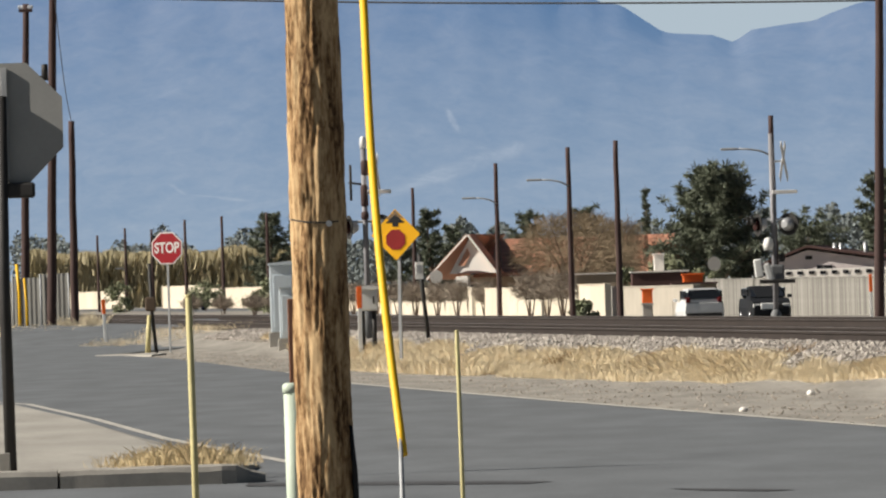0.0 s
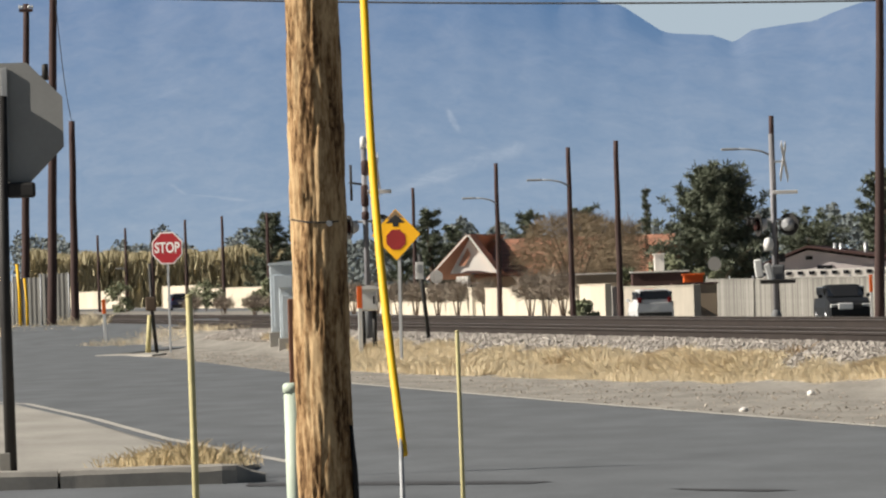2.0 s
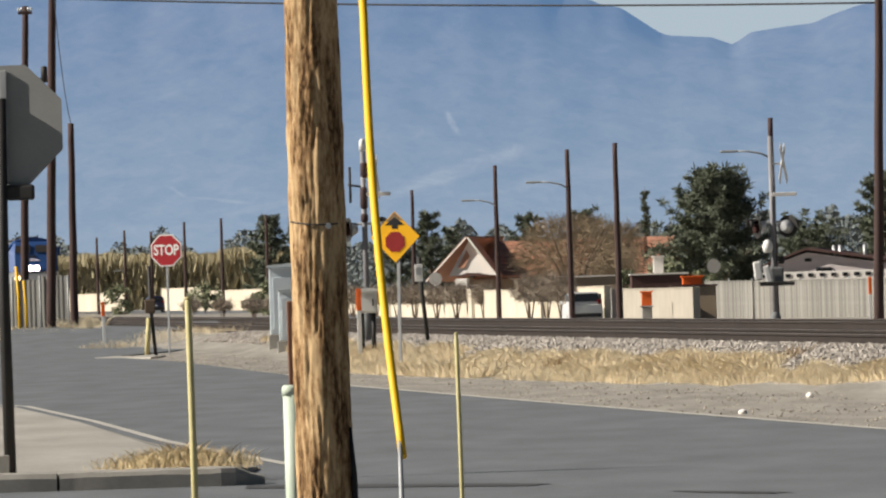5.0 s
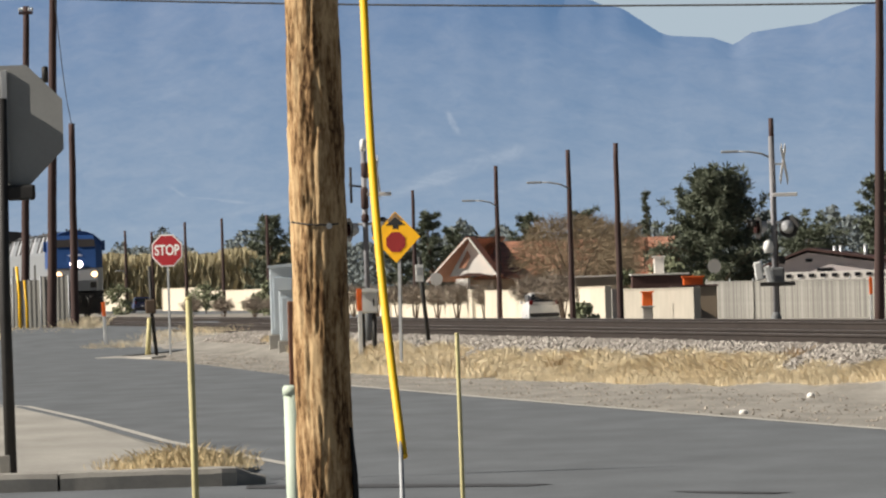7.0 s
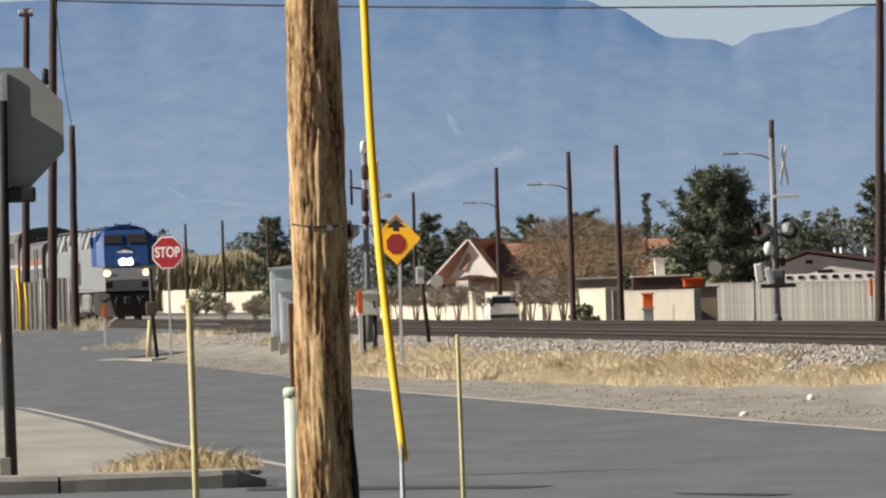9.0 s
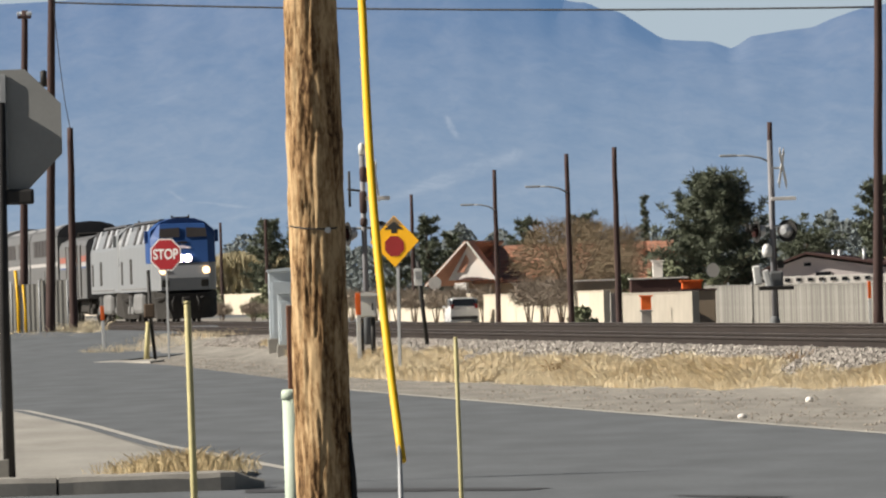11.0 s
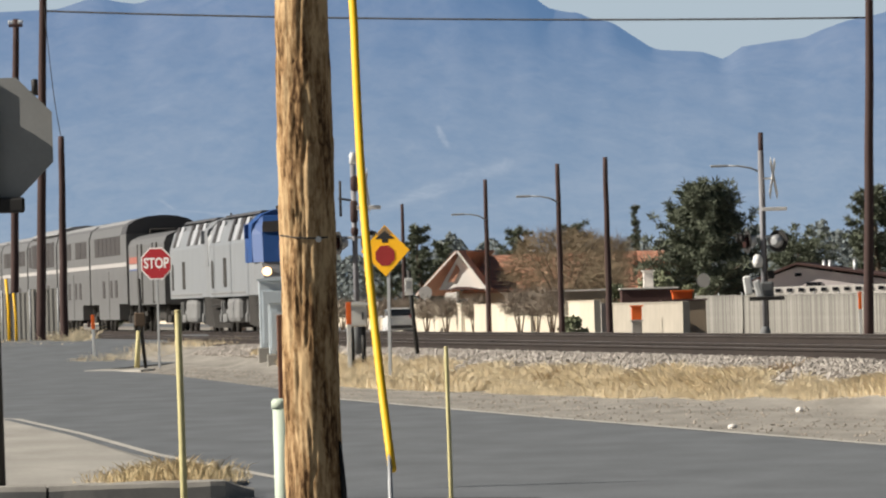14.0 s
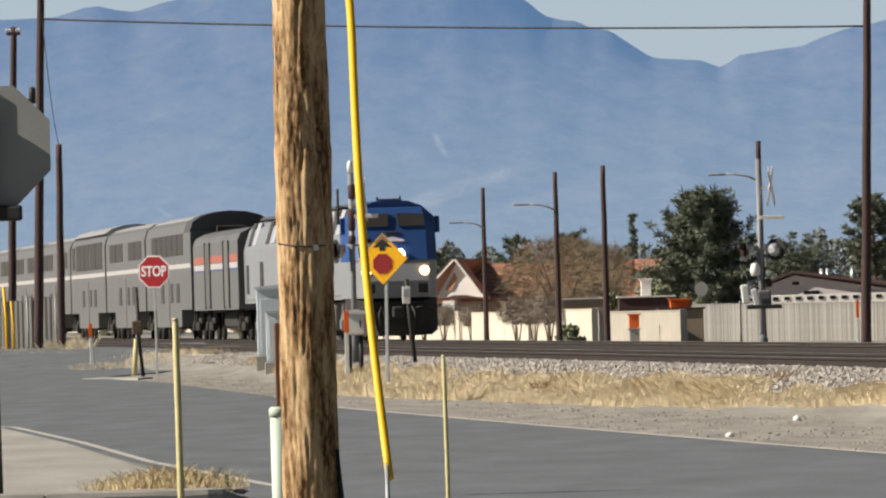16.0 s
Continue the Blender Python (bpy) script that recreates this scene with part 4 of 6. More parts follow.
def wheelset(t, y, z=0.50):
    bm = bmesh.new()
    for s in (-1, 1):
        tube(bm, [(s * 0.66, y, z), (s * 0.80, y, z)], 0.5, 20)
    tube(bm, [(-0.7, y, z), (0.7, y, z)], 0.08, 8)
    return part("wheelset", bm, M_UNDER, t)


def truck(parent, y, base, mat):
    """A four-wheel truck with side frames, boxes and springs."""
    bm = bmesh.new()
    for s in (-1, 1):
        box(bm, s * 1.05, y, 0.72, 0.16, base + 1.0, 0.22, 0.04)
        for e in (-1, 1):
            box(bm, s * 1.10, y + e * base / 2, 0.52, 0.22, 0.42, 0.34, 0.05)
        box(bm, s * 1.08, y, 0.50, 0.20, 0.7, 0.30, 0.05)
        box(bm, s * 1.16, y + 0.2 * base, 0.9, 0.10, 0.16, 0.5, 0.02)
        box(bm, s * 1.16, y - 0.2 * base, 0.9, 0.10, 0.16, 0.5, 0.02)
    tk = part("truck", bm, mat, parent)
    for e in (-1, 1):
        w = wheelset(tk, y + e * base / 2)
    return tk


def body_loft(bm, stations):
    """Skins outlines of (x, z), one for each y, into a closed shell."""
    rings = [[bm.verts.new((x, y, z)) for x, z in o] for y, o in stations]
    n = len(rings[0])
    for r0, r1 in zip(rings, rings[1:]):
        for k in range(n):
            bm.faces.new((r0[k], r0[(k + 1) % n], r1[(k + 1) % n], r1[k]))
    bm.faces.new(rings[0][::-1])
    bm.faces.new(rings[-1])
    bmesh.ops.recalc_face_normals(bm, faces=bm.faces)


def loco_outline(w, zb, zt, shoulder=0.58):
    """Half width w, underside zb, roof zt; the sides lean in above the shoulder to an arched roof."""
    zs = zt - (zt - zb) * shoulder * 0.62
    left = [(-w, zb), (-w, zs), (-w * 0.975, zs + 0.15), (-w * 0.86, zt - 0.38), (-w * 0.70, zt - 0.18), (-w * 0.40, zt - 0.04)]
    return left + [(0, zt)] + [(-x, z) for x, z in reversed(left)]


def build_loco(front=True):
    t = thing("locomotive", 0, 0, 0, "silver-grey diesel locomotive with a deep blue cab" + (", headlights lit" if front else ", running second"), "locomotive", "locomotives")
    W = 1.36
    # main hull behind the cab
    bm = bmesh.new()
    body_loft(bm, [(-20.6, loco_outline(W, 1.28, 4.10)), (-20.3, loco_outline(W, 1.28, 4.18)), (-3.0, loco_outline(W, 1.28, 4.18))])
    hull = part("hull", bm, M_LOCOGREY, t)
    bm = bmesh.new()
    body_loft(bm, [(-20.2, [(-0.8, 4.14), (-0.7, 4.24), (0.7, 4.24), (0.8, 4.14)]), (-3.4, [(-0.8, 4.14), (-0.7, 4.24), (0.7, 4.24), (0.8, 4.14)])])
    part("roof_walk", bm, M_ROOF, hull)
    # blue cab, faceted in plan: sides, corner facets and flat front
    bm = bmesh.new()
    cab = [(-3.0, 1.37, 2.42, 4.22), (-1.15, 1.37, 2.42, 4.27), (-0.62, 1.31, 2.42, 4.25)]
    st = [(y, loco_outline(w, zb, zt)) for y, w, zb, zt in cab]
    body_loft(bm, st)
    # face below and around the windscreens: centre pane, corner facets
    face = [(-1.31, -0.62), (-0.98, -0.22), (0.98, -0.22), (1.31, -0.62)]
    levels = [(2.42, 0.42), (3.38, 0.06), (3.86, -0.10), (4.08, -0.24)]
    rows = [[bm.verts.new((x * (1 - 0.10 * max(0, z - 3.4)), y + dy, z - (0.45 * max(0, z - 3.4) if abs(x) > 1.2 else 0.1 * max(0, z - 3.4)))) for x, y in face] for z, dy in levels]
    top = [bm.verts.new((x * 0.80, -0.95, 4.23 - (0.36 if abs(x) > 1.2 else 0.16))) for x, y in face]
    rows.append(top)
    for r0, r1 in zip(rows, rows[1:]):
        for a in range(3):
            bm.faces.new((r0[a], r0[a + 1], r1[a + 1], r1[a]))
    low_back = [bm.verts.new((x, -0.7, 2.42)) for x in (-1.31, 1.31)]
    bm.faces.new((rows[0][0], low_back[0], low_back[1], rows[0][3], rows[0][2], rows[0][1]))
    cb = part("cab", bm, M_LOCOBLUE if front else M_LOCOGREY, t)
    # grey lower nose
    bm = bmesh.new()
    low = lambda w: [(-w, 1.30), (-w, 2.415), (w, 2.415), (w, 1.30)]
    body_loft(bm, [(-3.0, low(1.365)), (-1.0, low(1.365)), (-0.35, low(1.28)), (0.16, low(1.04)), (0.40, [(-0.98, 1.30), (-0.98, 1.80), (0.98, 1.80), (0.98, 1.30)])])
    nose = part("nose", bm, M_LOCOGREY, t)
    # windscreens
    for s in (-1, 1):
        bm = bmesh.new()
        v = [(s * 0.14, -0.155, 3.46), (s * 0.97, -0.16, 3.46), (s * 0.94, -0.295, 3.82), (s * 0.14, -0.29, 3.85)]
        a = [bm.verts.new(p) for p in v]
        b = [bm.verts.new((p[0], p[1] - 0.12, p[2])) for p in v]
        bm.faces.new(a)
        bm.faces.new(b[::-1])
        for i in range(4):
            bm.faces.new((a[i], b[i], b[(i + 1) % 4], a[(i + 1) % 4]))
        bmesh.ops.translate(bm, vec=(0, 0.02, 0), verts=bm.verts)
        bmesh.ops.recalc_face_normals(bm, faces=bm.faces)
        part("windscreen", bm, M_WIN, cb)
        bm = bmesh.new()
        box(bm, s * 1.345, -1.95, 3.3, 0.03, 0.75, 0.55, 0.02)
        part("side_window", bm, M_WIN, cb)
        bm = bmesh.new()
        box(bm, s * 1.44, -1.25, 3.5, 0.16, 0.08, 0.5, 0.03)
        part("mirror", bm, M_LOCOBLUE if front else M_LOCOGREY, cb)
        # ditch lights and their recesses
        bm = bmesh.new()
        prism(bm, [(x + s * 0.88, z + 2.10) for x, z in ngon(16, 0.15)], -0.10, 0.345)
        part("ditch_light", bm, M_DITCH if front else M_WIN, nose)
        bm = bmesh.new()
        box(bm, s * 0.80, 0.36, 1.58, 0.32, 0.12, 0.30, 0.03)
        part("step_recess", bm, M_UNDER, nose)
    # twin headlights, number board, chevron
    bm = bmesh.new()
    for s in (-1, 1):
        prism(bm, [(x + s * 0.155, z * 1.0 + 2.60) for x, z in ngon(18, 0.16)], -0.10, 0.20)
    part("headlight", bm, M_HEAD if front else M_WIN, cb)
    bm = bmesh.new()
    prism(bm, [(-0.34, 3.0), (0.30, 3.0), (0.42, 3.06), (0.05, 3.14), (-0.28, 3.06)], -0.16, 0.02)
    part("nose_emblem", bm, M_NUM, cb)
    bm = bmesh.new()
    box(bm, 0.05, -0.13, 3.24, 0.4, 0.12, 0.09, 0.01)
    part("number_board", bm, M_WIN, cb)
    bm = bmesh.new()
    box(bm, 0, -1.1, 4.27, 0.7, 0.5, 0.06, 0.03)
    tube(bm, [(-0.3, -0.9, 4.2), (-0.3, -0.9, 4.38)], 0.03, 6)
    tube(bm, [(0.35, -1.3, 4.2), (0.35, -1.3, 4.36)], 0.04, 6)
    part("roof_horn", bm, M_UNDER, cb)
    # pilot, coupler, plough
    bm = bmesh.new()
    body_loft(bm, [(-1.4, [(-1.4, 0.30), (-1.4, 1.28), (1.4, 1.28), (1.4, 0.30)]), (-0.30, [(-1.12, 0.16), (-1.26, 1.28), (1.26, 1.28), (1.12, 0.16)]),
                   (0.38, [(-0.55, 0.14), (-0.86, 1.18), (0.86, 1.18), (0.55, 0.14)])])
    pl = part("pilot", bm, M_UNDER, t)
    bm = bmesh.new()
    tube(bm, [(0, -0.2, 0.86), (0, 0.70, 0.86)], 0.12, 10)
    box(bm, 0.0, 0.74, 0.86, 0.34, 0.26, 0.34, 0.06)
    part("coupler", bm, M_UNDER, pl)
    for s in (-1, 1):
        bm = bmesh.new()
        tube(bm, [(s * 0.45, 0.35, 1.05), (s * 0.55, 0.55, 0.8), (s * 0.5, 0.45, 0.45)], 0.04, 6)
        tube(bm, [(s * 1.25, -0.15, 0.95), (s * 0.95, 0.32, 1.02), (s * 0.6, 0.44, 0.98)], 0.035, 6)
        part("hose", bm, M_DARK, pl)
    # tank, trucks
    bm = bmesh.new()
    box(bm, 0, -10.5, 0.80, 2.6, 5.0, 0.9, 0.18)
    part("fuel_tank", bm, M_TRUCK, t)
    truck(t, -4.2, 2.8, M_TRUCK)
    truck(t, -16.6, 2.8, M_TRUCK)
    # side details: slanted grilles by the roof, doors, skirt steps
    for s in (-1, 1):
        for y in (-4.2, -6.2, -8.2, -10.5, -16.0, -18.2):
            bm = bmesh.new()
            box(bm, s * 1.205, y, 3.64, 0.07, 1.25, 0.82, 0.02)
            bmesh.ops.rotate(bm, cent=(s * 1.205, y, 3.64), matrix=Matrix.Rotation(radians(-18 * s), 3, "Y"), verts=bm.verts)
            g = part("roof_grille", bm, M_WIN if y in (-6.2, -10.5, -18.2) else M_LOUVRE, hull)
        bm = bmesh.new()
        box(bm, s * (W + 0.005), -12.8, 2.15, 0.03, 1.4, 1.05, 0.02)
        part("side_louvre", bm, M_UNDER, hull)
        bm = bmesh.new()
        box(bm, s * (W + 0.005), -19.0, 2.1, 0.03, 0.9, 1.0, 0.02)
        part("side_louvre", bm, M_UNDER, hull)
        bm = bmesh.new()
        box(bm, s * (W + 0.002), -11.5, 1.40, 0.02, 16.5, 0.08, 0.005)
        part("sill_band", bm, M_TRUCK, hull)
    return t


def car_outline(w, zb, zt, curve=0.55):
    o = [(-w, zb), (-w, zt - curve)]
    for k in range(1, 8):
        a = math.pi * k / 8
        o.append((-w * math.cos(a), zt - curve + curve * math.sin(a) ** 0.8))
    return o + [(w, zt - curve), (w, zb)]


def build_baggage():
    t = thing("baggage_car", 0, 0, 0, "stainless steel baggage car with red, white and blue stripes", "rail car", "passenger cars")
    W, L = 1.5, 22.3
    bm = bmesh.new()
    body_loft(bm, [(-L, car_outline(W, 1.1, 4.05)), (-0.35, car_outline(W, 1.1, 4.05))])
    b = part("body", bm, M_STEEL, t)
    for s in (-1, 1):
        for z, h, m in ((2.92, 0.26, M_STRIPE_R), (2.66, 0.20, M_STRIPE_W), (2.53, 0.05, M_STRIPE_B)):
            bm = bmesh.new()
            box(bm, s * (W + 0.004), -L / 2, z, 0.012, L - 1, h)
            part("stripe", bm, m, b)
        for y in (-5.6, -14.8):
            bm = bmesh.new()
            box(bm, s * (W + 0.012), y, 2.35, 0.03, 2.3, 2.3, 0.02)
            d = part("cargo_door", bm, M_STEEL, b)
            for e in (-1, 1):
                bm = bmesh.new()
                box(bm, s * (W + 0.03), y + e * 1.2, 2.35, 0.05, 0.28, 2.4, 0.02)
                part("door_track", bm, M_UNDER, d)
        bm = bmesh.new()
        for k in range(9):
            box(bm, s * (W + 0.003), -L / 2, 1.2 + 0.12 * k, 0.008, L - 1.2, 0.04)
        part("fluting", bm, M_STEEL, b)["kind"] = "stuff"
    bm = bmesh.new()
    box(bm, 0, -11, 0.75, 2.0, 6.0, 0.6, 0.1)
    part("underframe_boxes", bm, M_UNDER, t)
    truck(t, -3.4, 2.6, M_UNDER)
    truck(t, -19.2, 2.6, M_UNDER)
    bm = bmesh.new()
    box(bm, 0, -0.2, 2.6, 1.1, 0.5, 2.4, 0.08)
    part("gangway", bm, M_UNDER, t)
    return t


def build_superliner(kind):
    """Two-level car. kind: end (sooted end behind the baggage car), coach, or lounge with tall glass."""
    label = {"end": "tall two-level stainless steel car with a sooted end", "coach": "tall two-level stainless steel passenger car with window bands",
             "lounge": "two-level stainless steel lounge car with tall wraparound glass"}[kind]
    t = thing("passenger_car", 0, 0, 0, label, "rail car", "passenger cars")
    W, L = 1.53, 25.9
    bm = bmesh.new()
    o = car_outline(W, 1.16, 4.78, 0.75)
    body_loft(bm, [(-L + 0.25, o), (-0.30, o)])
    b = part("body", bm, M_STEEL, t)
    bm = bmesh.new()
    o2 = [(x * 0.985, z + 0.012) for x, z in o if z > 4.32]
    if kind == "lounge":
        o2 = [(x * 1.0, z + 0.16) for x, z in o if z > 4.1]
    body_loft(bm, [(-L + 0.6, o2), (-1.9, o2)])
    part("roof_skin", bm, M_STEELROOF, b)
    # lower floor hung between the trucks
    bm = bmesh.new()
    body_loft(bm, [(-20.0, [(-W, 0.5), (-W, 1.158), (W, 1.158), (W, 0.5)]), (-5.9, [(-W, 0.5), (-W, 1.158), (W, 1.158), (W, 0.5)])])
    part("lower_floor", bm, M_STEEL, b)
    if kind == "end":
        bm = bmesh.new()
        o3 = [(x * 1.012, z + 0.03) for x, z in o if z > 3.3]
        body_loft(bm, [(-5.5, [(x * 0.9, z - 0.12) for x, z in o3]), (-3.6, o3), (-0.27, o3)])
        part("sooted_end", bm, M_ROOF, b)
        bm = bmesh.new()
        box(bm, 0, -0.22, 3.3, 1.1, 0.12, 1.9, 0.05)
        part("end_door", bm, M_UNDER, b)
    bands = {"end": [(-13.2, 17.5, 0.80)], "coach": [(-6.4, 8.2, 0.74), (-18.6, 8.6, 0.74)], "lounge": [(-6.6, 8.6, 1.15), (-16.4, 9.6, 1.15), (-23.4, 2.2, 1.0)]}[kind]
    for s in (-1, 1):
        for y, w, h in bands:
            bm = bmesh.new()
            box(bm, s * (W + 0.006), y, 3.62, 0.03, w, h, 0.012)
            wn_ = part("upper_window", bm, M_WIN, b)
            n = int(w / 2.9)
            bm = bmesh.new()
            for k in range(1, n):
                box(bm, s * (W + 0.024), y - w / 2 + w * k / n, 3.62, 0.012, 0.09, h)
            part("window_post", bm, M_UNDER, wn_)
        for y, w in ((-7.6, 1.6), (-11.0, 1.2), (-16.2, 1.6)):
            bm = bmesh.new()
            box(bm, s * (W + 0.006), y, 1.80, 0.03, w, 0.75, 0.012)
            part("lower_window", bm, M_WIN, b)
        bm = bmesh.new()
        box(bm, s * (W + 0.01), -13.0, 1.55, 0.04, 1.1, 2.0, 0.02)
        part("door", bm, M_STEEL, b)
        bm = bmesh.new()
        box(bm, s * (W + 0.004), -L / 2, 2.80, 0.012, L - 1, 0.17)
        part("stripe", bm, M_STRIPE_W, b)
        bm = bmesh.new()
        for k in range(6):
            box(bm, s * (W + 0.004), -L / 2, 1.28 + 0.22 * k, 0.014, L - 1.2, 0.03)
        part("fluting", bm, M_STEEL, b)["kind"] = "stuff"
    truck(t, -3.2, 2.6, M_UNDER)
    truck(t, -22.7, 2.6, M_UNDER)
    return t


def assemble():
    behind = 0.0
    TRAIN.append((build_loco(True), 0.0))
    behind = 21.3
    TRAIN.append((build_loco(False), behind))
    behind += 21.3
    TRAIN.append((build_baggage(), behind))
    behind += 22.9
    TRAIN.append((build_superliner("end"), behind))
    behind += 26.2
    coach = build_superliner("coach")
    TRAIN.append((coach, behind))
    behind += 26.2
    TRAIN.append((build_superliner("lounge"), behind))
    for _ in range(3):
        behind += 26.2
        TRAIN.append((copy_thing(coach, Matrix.Identity(4)), behind))


assemble()

# ---- cars ----
M_TYRE = material("tyre_rubber", (0.02, 0.02, 0.02), rough=0.8, vary=0.2)
M_RIM = material("alloy_rim", (0.4, 0.4, 0.42), rough=0.35, metal=0.8, vary=0.1)
M_CARGLASS = glass("car_glass", (0.015, 0.017, 0.02), 0.08)
M_TAIL = material("red_tail_light", (0.16, 0.015, 0.015), rough=0.25, vary=0.1)
M_LAMP = material("clear_lamp", (0.7, 0.7, 0.68), rough=0.2, vary=0.05)


def build_car(name, label, paint, w, l, h, low, rear_glass, suv):
    """Faces +y. low: height of the waist."""
    t = thing(name, 0, 0, 0, label, "car", "traffic")
    bm = bmesh.new()
    f = lambda ww, z0, z1: [(-ww, z0), (-ww * 1.02, (z0 + z1) / 2), (-ww * 0.96, z1), (ww * 0.96, z1), (ww * 1.02, (z0 + z1) / 2), (ww, z0)]
    y0, y1 = -l / 2, l / 2
    body_loft(bm, [(y0, f(w / 2 * 0.93, 0.38, low - 0.06)), (y0 + 0.18, f(w / 2, 0.28, low)), (y1 - 1.0, f(w / 2, 0.26, low)), (y1 - 0.25, f(w / 2 * 0.96, 0.28, low - 0.14)), (y1, f(w / 2 * 0.85, 0.4, low - 0.3))])
    b = part("body", bm, paint, t)
    bm = bmesh.new()
    g = lambda ww, z1: [(-ww * 0.98, low - 0.02), (-ww * 0.80, z1), (-ww * 0.6, z1 + 0.04), (ww * 0.6, z1 + 0.04), (ww * 0.80, z1), (ww * 0.98, low - 0.02)]
    back = 0.05 if suv else 0.75
    body_loft(bm, [(y0 + back, g(w / 2 * 0.95, low + 0.05)), (y0 + back + (0.3 if suv else 0.7), g(w / 2 * 0.96, h - 0.05)), (y1 - 2.3, g(w / 2 * 0.96, h - 0.05)), (y1 - 1.25, g(w / 2 * 0.92, low + 0.02))])
    cabn = part("cabin", bm, paint, t)
    # glass front, back, sides
    for yy0, z0, yy1, z1, nm in ((y0 + back + 0.02, low + 0.10, y0 + back + (0.27 if suv else 0.62), h - 0.10, "rear_window"), (y1 - 1.33, low + 0.06, y1 - 2.2, h - 0.12, "windscreen")):
        bm = bmesh.new()
        sgn = -1 if nm == "rear_window" else 1
        v = [(-w * 0.42, yy0, z0), (w * 0.42, yy0, z0), (w * 0.36, yy1, z1), (-w * 0.36, yy1, z1)]
        a = [bm.verts.new((x, y + sgn * 0.035, z + 0.02)) for x, y, z in v]
        c = [bm.verts.new((x, y - sgn * 0.08, z - 0.02)) for x, y, z in v]
        bm.faces.new(a)
        bm.faces.new(c[::-1])
        for i in range(4):
            bm.faces.new((a[i], c[i], c[(i + 1) % 4], a[(i + 1) % 4]))
        bmesh.ops.recalc_face_normals(bm, faces=bm.faces)
        part(nm, bm, M_CARGLASS, cabn)
    for s in (-1, 1):
        bm = bmesh.new()
        box(bm, s * w * 0.452, (y0 + back + y1 - 1.9) / 2 - 0.1, (low + h) / 2, 0.05, l * 0.5, (h - low) * 0.62, 0.02)
        part("side_window", bm, M_CARGLASS, cabn)
        bm = bmesh.new()
        box(bm, s * (w / 2 + 0.10), y1 - 1.75, low + 0.08, 0.18, 0.12, 0.14, 0.03)
        part("mirror", bm, paint, b)
        bm = bmesh.new()
        box(bm, s * w * 0.40, y0 + 0.04, low - 0.12 + (0.2 if suv else 0), 0.20, 0.12, 0.24 if suv else 0.14, 0.03)
        part("tail_light", bm, M_TAIL, b)
        bm = bmesh.new()
        box(bm, s * w * 0.36, y1 - 0.08, low - 0.32, 0.32, 0.16, 0.15, 0.03)
        part("headlight", bm, M_LAMP, b)
        for yy in (y0 + 0.85, y1 - 0.9):
            bm = bmesh.new()
            tube(bm, [(s * (w / 2 - 0.22), yy, 0.33), (s * (w / 2 + 0.01), yy, 0.33)], 0.33, 20)
            wh = part("wheel", bm, M_TYRE, t)
            bm = bmesh.new()
            tube(bm, [(s * (w / 2 - 0.1), yy, 0.33), (s * (w / 2 + 0.022), yy, 0.33)], 0.20, 14)
            part("rim", bm, M_RIM, wh)
    bm = bmesh.new()
    box(bm, 0, y0 - 0.02, 0.50, w * 0.9, 0.2, 0.2, 0.05)
    part("rear_bumper", bm, M_DARK if suv else paint, b)
    bm = bmesh.new()
    box(bm, 0, y0 - 0.10 if suv else y0 - 0.02, 0.78 if suv else 0.66, 0.31, 0.03, 0.16, 0.005)
    part("rear_plate", bm, M_WHITE, b)
    bm = bmesh.new()
    box(bm, 0, y1 + 0.0, low - 0.36, w * 0.55, 0.05, 0.16, 0.02)
    part("grille", bm, M_DARK, b)
    return t


SUV = build_car("suv", "silver sport utility vehicle driving away on the far road", material("silver_car_paint", (0.72, 0.715, 0.71), rough=0.3, metal=0.1, vary=0.05, spec=0.6), 1.74, 4.6, 1.68, 1.08, True, True)
BLUECAR = build_car("van", "dark blue van driving away on the far road", material("dark_blue_car_paint", (0.03, 0.035, 0.10), rough=0.3, vary=0.08, spec=0.6), 1.80, 4.5, 1.72, 1.05, True, True)
DARKCAR = build_car("pickup_truck", "dark car approaching on the far road", material("black_car_paint", (0.018, 0.019, 0.021), rough=0.5, vary=0.1, spec=0.15), 1.76, 5.0, 1.62, 1.08, False, False)
bm = bmesh.new()
box(bm, 0.18, 2.50, 0.74, 0.60, 0.1, 0.26, 0.04)
part("white_panel", bm, M_WHITE, DARKCAR, "white panel on the front bumper")

# ---- beyond the tracks: walls, houses ----
M_STUCCO = material("cream_stucco", (0.60, 0.53, 0.425), vary=0.10, scale=0.6, fine=10, bump=0.15, rough=0.95, rand=0.08)
M_GREYWALL = material("grey_block", (0.40, 0.37, 0.34), vary=0.12, scale=0.6, fine=8, bump=0.15)
M_TILE = material("red_roof_tile", (0.54, 0.28, 0.19), vary=0.22, scale=0.5, fine=7, bump=0.3, rand=0.18)
M_WHITEWALL = material("white_stucco", (0.82, 0.78, 0.73), vary=0.08, scale=0.8)
M_DARKWIN = glass("house_window", (0.02, 0.02, 0.025))
M_LILAC = material("pale_mauve_stucco", (0.70, 0.63, 0.62), vary=0.08, scale=0.5)
M_BROWNTRIM = material("dark_brown_trim", (0.09, 0.05, 0.045), vary=0.2)
M_LINKGREY = material("weathered_fence_slats", (0.235, 0.225, 0.205), vary=0.45, scale=0.7, fine=10, rand=0.34)
M_TAN = material("tan_stucco", (0.45, 0.35, 0.25), vary=0.12, scale=0.5)


